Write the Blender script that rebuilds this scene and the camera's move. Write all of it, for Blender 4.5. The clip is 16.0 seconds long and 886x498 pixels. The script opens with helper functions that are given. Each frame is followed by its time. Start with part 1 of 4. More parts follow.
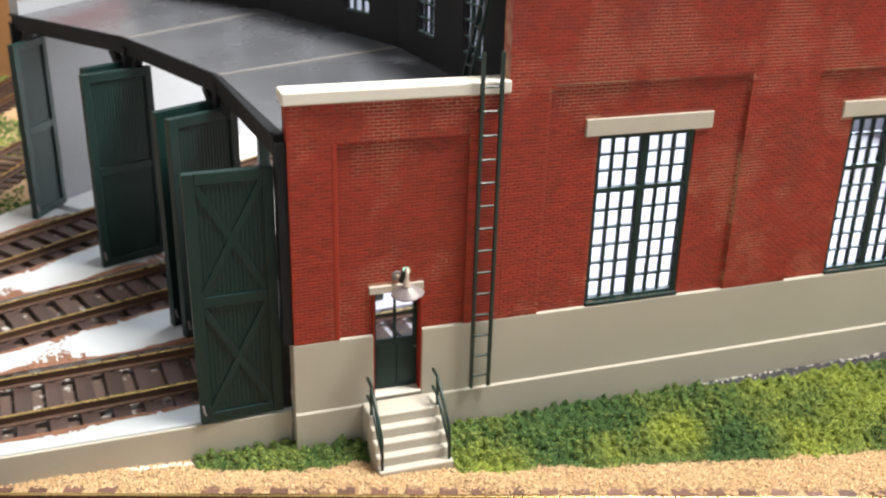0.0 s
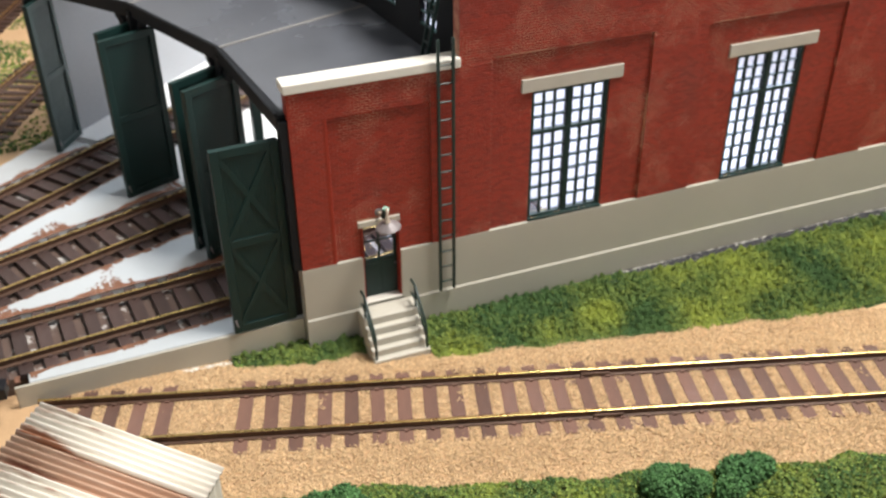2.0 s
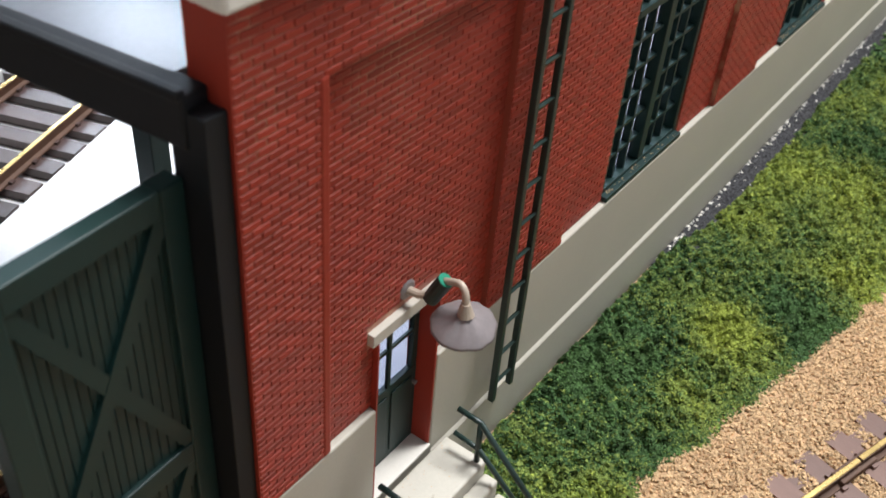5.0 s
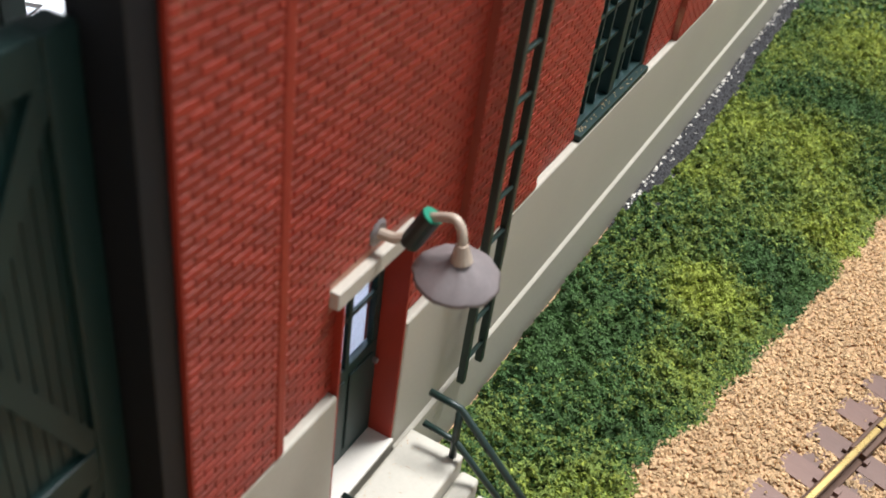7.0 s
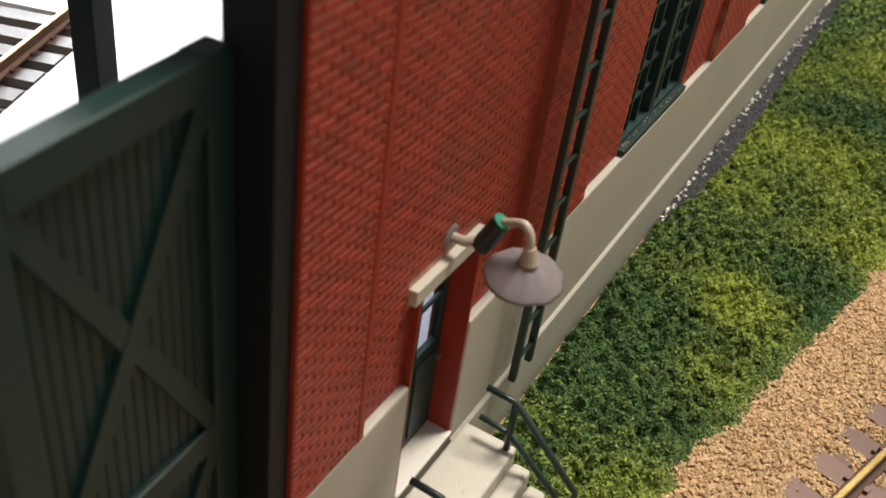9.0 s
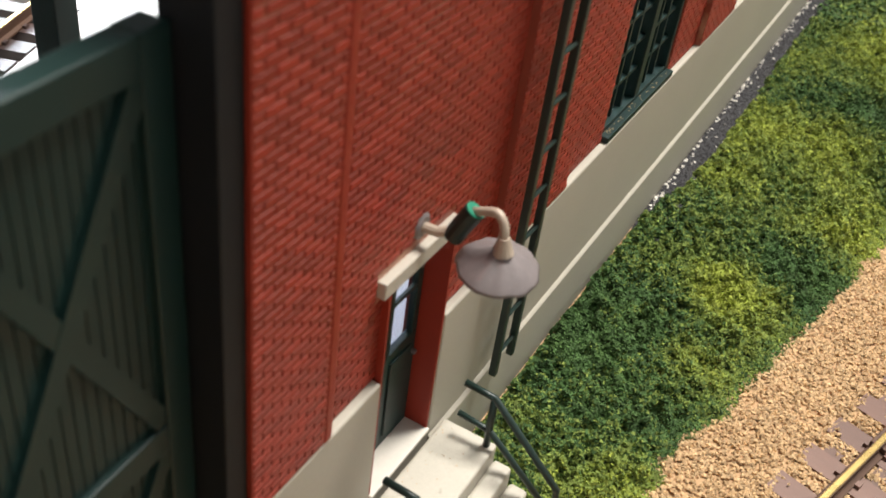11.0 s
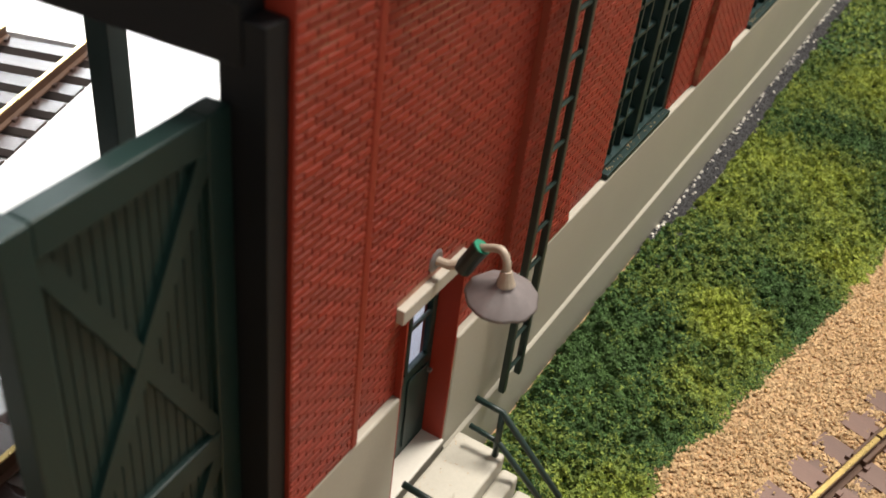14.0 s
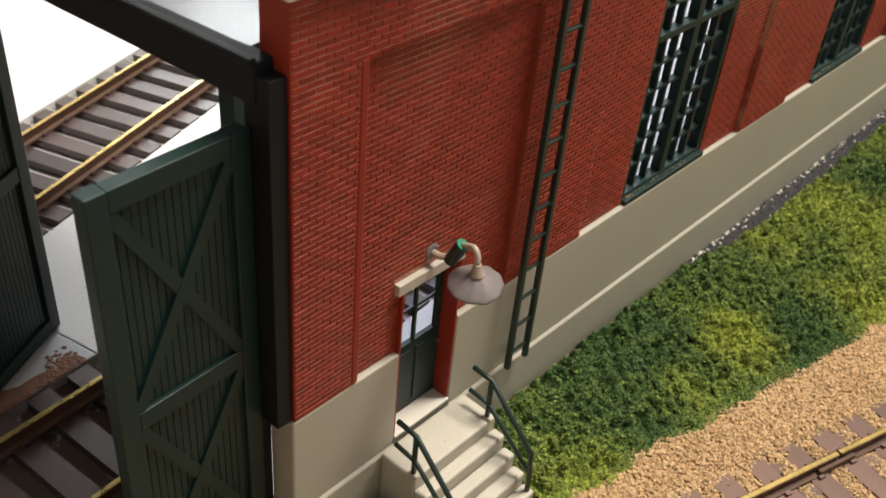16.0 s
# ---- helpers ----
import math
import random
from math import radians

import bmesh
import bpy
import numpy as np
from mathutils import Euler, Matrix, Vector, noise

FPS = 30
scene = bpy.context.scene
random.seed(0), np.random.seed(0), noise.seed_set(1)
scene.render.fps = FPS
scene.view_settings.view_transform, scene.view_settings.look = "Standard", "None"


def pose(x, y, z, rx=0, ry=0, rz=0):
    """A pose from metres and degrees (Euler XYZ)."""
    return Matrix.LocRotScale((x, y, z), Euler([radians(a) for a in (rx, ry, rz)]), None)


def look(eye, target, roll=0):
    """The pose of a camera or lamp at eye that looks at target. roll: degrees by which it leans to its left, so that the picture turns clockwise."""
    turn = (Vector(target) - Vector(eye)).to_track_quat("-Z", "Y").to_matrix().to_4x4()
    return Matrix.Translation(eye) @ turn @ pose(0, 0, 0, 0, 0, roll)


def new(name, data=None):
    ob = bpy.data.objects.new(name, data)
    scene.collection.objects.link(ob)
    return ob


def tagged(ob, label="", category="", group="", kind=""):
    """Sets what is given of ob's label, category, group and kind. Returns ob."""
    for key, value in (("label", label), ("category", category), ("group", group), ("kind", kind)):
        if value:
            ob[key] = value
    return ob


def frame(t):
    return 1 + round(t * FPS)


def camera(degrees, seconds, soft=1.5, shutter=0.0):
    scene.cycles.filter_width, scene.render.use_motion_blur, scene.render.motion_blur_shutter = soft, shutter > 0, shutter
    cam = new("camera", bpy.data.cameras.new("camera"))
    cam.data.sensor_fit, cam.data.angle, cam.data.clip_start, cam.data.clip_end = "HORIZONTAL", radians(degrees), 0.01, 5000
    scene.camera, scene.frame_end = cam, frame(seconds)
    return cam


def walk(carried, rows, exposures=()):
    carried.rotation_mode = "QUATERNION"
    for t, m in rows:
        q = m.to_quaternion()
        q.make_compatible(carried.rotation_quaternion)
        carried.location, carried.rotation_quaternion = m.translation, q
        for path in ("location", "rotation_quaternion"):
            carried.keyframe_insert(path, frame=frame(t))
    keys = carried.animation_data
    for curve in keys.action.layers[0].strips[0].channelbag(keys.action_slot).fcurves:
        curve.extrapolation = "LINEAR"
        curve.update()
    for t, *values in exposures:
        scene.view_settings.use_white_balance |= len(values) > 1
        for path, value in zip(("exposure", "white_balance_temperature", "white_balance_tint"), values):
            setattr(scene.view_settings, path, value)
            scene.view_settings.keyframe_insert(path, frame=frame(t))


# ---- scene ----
# A small-scale railway layout: brick roundhouse, tracks, shed. All sizes below are in millimetres, MM turns them into metres.
MM = 0.001
cam = camera(48.74, 16.0, soft=1.7)
PATH = [
    (0, (-0.03322, -0.19525, 0.13510), (0.02748, -0.02127, 0.05732), 1.503),
    (0.5, (-0.04330, -0.23542, 0.16364), (0.00918, -0.06281, 0.07731), 0.977),
    (1, (-0.04848, -0.26311, 0.18823), (-0.00193, -0.09348, 0.09306), -0.130),
    (1.5, (-0.04738, -0.27739, 0.19249), (-0.00162, -0.11081, 0.09171), -0.698),
    (2, (-0.04888, -0.23691, 0.18671), (0.01269, -0.07980, 0.07936), -0.628),
    (2.5, (-0.06001, -0.16329, 0.16565), (0.02408, -0.02188, 0.05193), -0.861),
    (3, (-0.05800, -0.11640, 0.14073), (0.04606, 0.00463, 0.02022), 0.294),
    (3.5, (-0.05487, -0.08465, 0.12326), (0.06105, 0.02155, -0.00037), 2.184),
    (4, (-0.05021, -0.06715, 0.12033), (0.07195, 0.03153, -0.00353), 3.530),
    (6.5, (-0.03454, -0.03321, 0.09515), (0.10754, 0.03548, -0.02772), 7.674),
    (7, (-0.03309, -0.03103, 0.09116), (0.11186, 0.03429, -0.03018), 8.631),
    (7.5, (-0.03848, -0.02996, 0.08922), (0.10594, 0.03636, -0.03221), 8.494),
    (8, (-0.04075, -0.02610, 0.09188), (0.10304, 0.04257, -0.02898), 8.230),
    (8.5, (-0.04054, -0.02791, 0.09353), (0.10362, 0.04091, -0.02680), 8.562),
    (9, (-0.04152, -0.02981, 0.09435), (0.10338, 0.03925, -0.02497), 8.550),
    (11.5, (-0.03727, -0.03085, 0.09206), (0.10694, 0.03684, -0.02886), 8.274),
    (12, (-0.03899, -0.03327, 0.09415), (0.10553, 0.03567, -0.02568), 7.781),
    (12.5, (-0.04133, -0.03497, 0.09620), (0.10333, 0.03479, -0.02299), 7.655),
    (13, (-0.04142, -0.03550, 0.09701), (0.10299, 0.03490, -0.02211), 7.668),
    (13.5, (-0.04389, -0.03340, 0.09684), (0.10023, 0.03798, -0.02204), 7.855),
    (14, (-0.04556, -0.03501, 0.10071), (0.09864, 0.03791, -0.01713), 7.264),
    (14.5, (-0.04552, -0.03706, 0.10285), (0.09773, 0.03809, -0.01476), 7.318),
    (15, (-0.04283, -0.03942, 0.10330), (0.09732, 0.04169, -0.01407), 7.093),
    (15.5, (-0.04440, -0.04833, 0.10993), (0.08777, 0.04472, -0.00786), 6.081),
    (16, (-0.05458, -0.06572, 0.11980), (0.06912, 0.03601, 0.00001), 5.810),
]
EXPOSURES = [
    (0.0, 0.35, 6450, 10), (0.6, 0.08, 6450, 10), (1.5, -0.07, 6450, 10), (2.5, 0.03, 6250, 10), (3.0, -0.08, 6300, 10), (3.5, -0.22, 6200, 10), (4.0, -0.14, 5850, 10), (6.5, -0.05, 6000, 10), (7.4, 0.12, 5900, 10),
    (8.0, -0.05, 6100, 10), (8.5, -0.28, 6350, 10), (9.0, -0.35, 6800, 10), (11.5, 0.02, 6400, 10), (12.8, 0.0, 6200, 10), (14.0, -0.22, 6750, 10), (14.5, -0.3, 6850, 10), (15.5, -0.24, 6750, 10), (16.0, -0.32, 7000, 10),
]
cam.data.dof.use_dof, cam.data.dof.focus_distance, cam.data.dof.aperture_fstop = True, 0.132, 66.0
walk(cam, [(t, look(eye, target, roll)) for t, eye, target, roll in PATH], EXPOSURES)

# ---- light: a room with ceiling panels and a window behind the building ----
world = bpy.data.worlds.new("room_light")
scene.world = world
world.use_nodes = True
world.node_tree.nodes["Background"].inputs[0].default_value = (0.80, 0.86, 1.0, 1)
world.node_tree.nodes["Background"].inputs[1].default_value = 0.25


def area_lamp(name, eye, target, sx, sy, power, colour):
    data = bpy.data.lights.new(name, "AREA")
    data.shape, data.size, data.size_y, data.energy, data.color = "RECTANGLE", sx, sy, power, colour
    ob = new(name, data)
    ob.matrix_basis = look(eye, target)
    return ob


KEY = area_lamp("ceiling_panel_lamp", (0.50, -0.165, 1.17), (0.05, 0.0, 0.0), 0.39, 0.39, 32, (1.0, 0.95, 0.88))
BACK = area_lamp("window_daylight", (1.06, 1.08, 0.56), (0.05, 0.1, 0.05), 0.8, 0.7, 48, (0.86, 0.93, 1.0))


# ---- materials ----
def mat(name, c1, c2=None, rough=0.6, metal=0.0, stain=40.0, grain=900.0, bump=0.15, depth=0.15, spec=0.5, rand=0.0, island=0.0, wear_or_glint=None, patch_at=0.62, patch_scale=90.0, stretch=None, coat=0.0):
    """c1 and c2 mix in blotches, grain gives fine relief (depth in mm), rand varies piece by piece, a third colour lies
    in patches as wear or painted glints.
    """
    m = bpy.data.materials.new(name)
    m.use_nodes = True
    nt = m.node_tree
    n, l = nt.nodes, nt.links
    p = n["Principled BSDF"]
    c2 = c2 or tuple(v * 0.8 for v in c1)
    tc = n.new("ShaderNodeTexCoord")
    src = tc.outputs["Object"]
    if stretch:
        mp = n.new("ShaderNodeMapping")
        mp.inputs["Scale"].default_value = stretch
        l.new(src, mp.inputs["Vector"])
        src = mp.outputs["Vector"]

    def noise_node(scale, detail=5.0, rg=0.6):
        t = n.new("ShaderNodeTexNoise")
        t.inputs["Scale"].default_value, t.inputs["Detail"].default_value, t.inputs["Roughness"].default_value = scale, detail, rg
        l.new(src, t.inputs["Vector"])
        return t.outputs["Fac"]

    def ramp(fac, a, b):
        t = n.new("ShaderNodeMapRange")
        t.inputs["From Min"].default_value, t.inputs["From Max"].default_value = a, b
        l.new(fac, t.inputs["Value"])
        return t.outputs["Result"]

    def mix(fac, a, b):
        t = n.new("ShaderNodeMix")
        t.data_type = "RGBA"
        l.new(fac, t.inputs[0])
        for sock, v in ((t.inputs[6], a), (t.inputs[7], b)):
            if isinstance(v, tuple):
                sock.default_value = (*v, 1)
            else:
                l.new(v, sock)
        return t.outputs[2]

    big, fine = noise_node(stain), noise_node(grain, 4.0, 0.7)
    col = mix(ramp(big, 0.32, 0.68), tuple(c1), tuple(c2))
    dark = mix(ramp(fine, 0.3, 0.75), tuple(v * 0.86 for v in c1), tuple(min(1.0, v * 1.08) for v in c1))
    t = n.new("ShaderNodeMix")
    t.data_type = "RGBA"
    t.inputs[0].default_value = 0.4
    l.new(col, t.inputs[6])
    l.new(dark, t.inputs[7])
    col = t.outputs[2]
    if wear_or_glint:
        col = mix(ramp(noise_node(patch_scale, 6.0, 0.65), patch_at, patch_at + 0.08), col, tuple(wear_or_glint))
    if rand or island:
        hs = n.new("ShaderNodeHueSaturation")
        oi = n.new("ShaderNodeObjectInfo") if rand else n.new("ShaderNodeNewGeometry")
        mr = n.new("ShaderNodeMapRange")
        amount = rand or island
        mr.inputs["To Min"].default_value, mr.inputs["To Max"].default_value = 1 - amount, 1 + amount
        l.new(oi.outputs["Random" if rand else "Random Per Island"], mr.inputs["Value"])
        l.new(mr.outputs["Result"], hs.inputs["Value"])
        l.new(col, hs.inputs["Color"])
        col = hs.outputs["Color"]
    l.new(col, p.inputs["Base Color"])
    p.inputs["Metallic"].default_value = metal
    p.inputs["Specular IOR Level"].default_value = spec
    p.inputs["Coat Weight"].default_value = coat
    rr = n.new("ShaderNodeMapRange")
    rr.inputs["To Min"].default_value, rr.inputs["To Max"].default_value = max(0.03, rough - 0.1), min(1.0, rough + 0.12)
    l.new(big, rr.inputs["Value"])
    l.new(rr.outputs["Result"], p.inputs["Roughness"])
    if bump:
        b = n.new("ShaderNodeBump")
        b.inputs["Strength"].default_value, b.inputs["Distance"].default_value = bump, depth * MM
        l.new(fine, b.inputs["Height"])
        l.new(b.outputs["Normal"], p.inputs["Normal"])
    return m


def glass_mat(name, tint, gloss):
    m = bpy.data.materials.new(name)
    m.use_nodes = True
    n, l = m.node_tree.nodes, m.node_tree.links
    n.remove(n["Principled BSDF"])
    tr, gl, mx = (n.new("ShaderNodeBsdfTransparent"), n.new("ShaderNodeBsdfGlossy"), n.new("ShaderNodeMixShader"))
    tr.inputs[0].default_value = (*tint, 1)
    gl.inputs["Roughness"].default_value = gloss
    mx.inputs[0].default_value = 0.05
    l.new(tr.outputs[0], mx.inputs[1])
    l.new(gl.outputs[0], mx.inputs[2])
    l.new(mx.outputs[0], n["Material Output"].inputs["Surface"])
    return m


BRICK = mat("red_brick", (0.30, 0.030, 0.014), (0.24, 0.024, 0.012), rough=0.48, spec=0.34, stain=35, grain=2200, bump=0.25, depth=0.1, island=0.24, wear_or_glint=(0.235, 0.033, 0.02), patch_at=0.55, patch_scale=26)
BRICK_PIECE = mat("red_brick_piece", (0.30, 0.030, 0.014), (0.24, 0.024, 0.012), rough=0.48, spec=0.34, stain=35, grain=2200, bump=0.25, depth=0.1, rand=0.24)
# pale patches are light mortar plus painted glints of the brick edges
MORTAR = mat("mortar", (0.30, 0.058, 0.033), (0.25, 0.048, 0.03), rough=0.42, stain=60, grain=2500, wear_or_glint=(0.56, 0.31, 0.20), patch_at=0.515, patch_scale=30)
CONCRETE = mat("painted_concrete", (0.46, 0.43, 0.36), (0.41, 0.385, 0.32), rough=0.55, stain=25, grain=2500, bump=0.12, depth=0.06)
STEP = mat("moulded_steps", (0.50, 0.47, 0.40), (0.41, 0.385, 0.325), rough=0.55, stain=120, grain=2600, bump=0.15, depth=0.08, wear_or_glint=(0.28, 0.24, 0.18), patch_at=0.66, patch_scale=420)
SLAB = mat("floor_slab", (0.46, 0.485, 0.50), (0.39, 0.41, 0.425), rough=0.36, stain=20, grain=1500, bump=0.08, depth=0.08, wear_or_glint=(0.30, 0.14, 0.08), patch_at=0.72, patch_scale=60)
# the slab's pale paint made whiter: window glare inside the stalls is in the colour
SLAB_GLARE = mat("stall_floor_with_glare", (0.70, 0.70, 0.70), (0.61, 0.61, 0.62), rough=0.4, stain=20, grain=1500, bump=0.06, depth=0.08)
WHITE = mat("white_coping", (0.74, 0.71, 0.64), (0.66, 0.62, 0.55), rough=0.5, stain=70, grain=1800, bump=0.1, depth=0.08)
LINTEL = mat("stone_lintel", (0.52, 0.48, 0.41), (0.44, 0.40, 0.34), rough=0.6, stain=90, grain=2000, bump=0.15, depth=0.08)
GREEN = mat("dark_green_paint", (0.008, 0.028, 0.025), (0.006, 0.021, 0.020), rough=0.44, spec=0.32, stain=50, grain=1800, bump=0.15, depth=0.06)
LADDER_GREEN = mat("blackish_green_paint", (0.010, 0.026, 0.022), (0.016, 0.036, 0.03), rough=0.4, stain=150, grain=2600, bump=0.15, depth=0.05)
BLACKISH = mat("blackish_trim", (0.006, 0.007, 0.009), (0.010, 0.011, 0.013), rough=0.6, spec=0.25, stain=60, grain=1500, bump=0.15, depth=0.08)
ROOF = mat("tar_roof", (0.085, 0.09, 0.105), (0.13, 0.135, 0.15), rough=0.26, spec=0.7, stain=16, grain=1600, bump=0.12, depth=0.08, wear_or_glint=(0.20, 0.20, 0.21), patch_at=0.66, patch_scale=45)
SEAM = mat("roof_seam", (0.26, 0.25, 0.24), rough=0.5, stain=80)
INNER = mat("inner_wall", (0.42, 0.44, 0.47), (0.36, 0.38, 0.42), rough=0.6, stain=20, grain=900, bump=0.1)
GLASS = glass_mat("window_glass", (0.76, 0.79, 0.88), 0.05)
TIE = mat("brown_tie", (0.15, 0.078, 0.056), (0.105, 0.056, 0.043), rough=0.5, stain=220, grain=2600, bump=0.35, depth=0.12, rand=0.25, stretch=(0.35, 1, 1))
TIE_GREY = mat("weathered_tie", (0.066, 0.042, 0.037), (0.042, 0.027, 0.025), rough=0.34, stain=220, grain=2600, bump=0.35, depth=0.12, rand=0.3, stretch=(0.35, 1, 1))
RAIL_TOP = mat("bright_rail_head", (0.74, 0.55, 0.22), (0.55, 0.38, 0.14), rough=0.27, metal=0.95, stain=260, grain=1500, bump=0.05, depth=0.04)
RAIL_SIDE = mat("rusty_rail_web", (0.10, 0.05, 0.028), (0.06, 0.032, 0.022), rough=0.6, metal=0.2, stain=300, grain=2000, bump=0.2, depth=0.1)
BALLAST = mat("tan_ballast", (0.52, 0.34, 0.185), (0.43, 0.27, 0.145), rough=0.85, stain=30, grain=1500, bump=0.4, depth=0.4)
STONE = mat("ballast_grain", (0.60, 0.42, 0.235), (0.47, 0.315, 0.17), rough=0.85, stain=40, grain=2500, bump=0.3, depth=0.1, island=0.3)
TURF = mat("turf_soil", (0.035, 0.07, 0.016), (0.07, 0.10, 0.02), rough=0.9, stain=40, grain=1500, bump=0.5, depth=0.5)
ASPHALT = mat("dark_path", (0.03, 0.03, 0.034), (0.055, 0.053, 0.055), rough=0.85, stain=90, grain=2000, bump=0.3, depth=0.2, wear_or_glint=(0.35, 0.34, 0.32), patch_at=0.68, patch_scale=260)
FOAM_DARK = mat("dark_turf_foam", (0.044, 0.100, 0.027), (0.076, 0.138, 0.033), rough=0.9, stain=90, grain=2500, bump=0.3, depth=0.15, island=0.4)
FOAM_LIGHT = mat("yellow_turf_foam", (0.29, 0.34, 0.05), (0.21, 0.27, 0.042), rough=0.9, stain=90, grain=2500, bump=0.3, depth=0.15, island=0.35)
FOAM_MID = mat("olive_turf_foam", (0.18, 0.235, 0.045), (0.115, 0.175, 0.038), rough=0.9, stain=90, grain=2500, bump=0.3, depth=0.15, island=0.4)
FOAM_BUSH = mat("bush_foam", (0.050, 0.135, 0.042), (0.085, 0.185, 0.055), rough=0.9, stain=120, grain=2500, bump=0.3, depth=0.15, island=0.4)
WOOD = mat("varnished_pine", (0.30, 0.155, 0.062), (0.20, 0.095, 0.038), rough=0.4, stain=5, grain=120, bump=0.1, depth=0.3, stretch=(0.15, 3, 3))
TIN = mat("rusty_corrugated_tin", (0.74, 0.71, 0.64), (0.62, 0.53, 0.41), rough=0.5, metal=0.1, stain=120, grain=1800, bump=0.15, depth=0.1, wear_or_glint=(0.27, 0.11, 0.055), patch_at=0.515, patch_scale=130, stretch=(1.0, 0.16, 1.0))
TIN_RUST = mat("badly_rusted_tin", (0.36, 0.19, 0.11), (0.58, 0.50, 0.41), rough=0.6, metal=0.1, stain=110, grain=1800, bump=0.2, depth=0.1, wear_or_glint=(0.16, 0.055, 0.028), patch_at=0.52, patch_scale=140, stretch=(1.0, 0.16, 1.0))
TIN_WALL = mat("weathered_tin_wall", (0.36, 0.335, 0.27), (0.28, 0.255, 0.20), rough=0.55, metal=0.1, stain=70, grain=1800, bump=0.15, depth=0.1, wear_or_glint=(0.25, 0.15, 0.09), patch_at=0.68)
LOCO = mat("black_engine_paint", (0.006, 0.006, 0.008), (0.010, 0.009, 0.011), rough=0.36, spec=0.3, stain=80, grain=1500, bump=0.1, depth=0.06)
LOCO_DIRT = mat("dusty_engine_deck", (0.035, 0.024, 0.024), (0.022, 0.016, 0.017), rough=0.6, stain=100, grain=1500, bump=0.15, depth=0.08)
LOCO_ROOF = mat("grey_carriage_roof", (0.075, 0.08, 0.10), (0.05, 0.055, 0.07), rough=0.4, stain=40, grain=1200)
LETTER = mat("white_lettering", (0.75, 0.74, 0.70), rough=0.6)
LAMP_METAL = mat("dull_lamp_metal", (0.23, 0.20, 0.20), (0.165, 0.143, 0.145), rough=0.5, metal=0.15, stain=500, grain=3000, bump=0.12, depth=0.05)
LAMP_ARM = mat("bone_lamp_arm", (0.46, 0.38, 0.30), (0.36, 0.28, 0.22), rough=0.45, metal=0.1, stain=500, grain=3000, bump=0.1, depth=0.05)
SLEEVE_END = mat("bright_green_sleeve_end", (0.015, 0.22, 0.13), rough=0.35, stain=500)
RUST = mat("rust_spill", (0.22, 0.10, 0.055), (0.13, 0.06, 0.04), rough=0.8, stain=200, grain=1500, bump=0.5, depth=0.3)
BED = mat("dirty_track_bed", (0.115, 0.075, 0.06), (0.075, 0.05, 0.042), rough=0.6, stain=140, grain=1800, bump=0.3, depth=0.2, wear_or_glint=(0.46, 0.44, 0.42), patch_at=0.55, patch_scale=210)
ROOM_WALL = mat("room_plaster", (0.47, 0.47, 0.46), (0.43, 0.43, 0.42), rough=0.8, stain=2, grain=60, bump=0.05)
ROOM_FLOOR = mat("room_carpet", (0.25, 0.23, 0.21), rough=0.9, stain=3, grain=300)

# ---- mesh helpers ----
WORLD_OF = {}


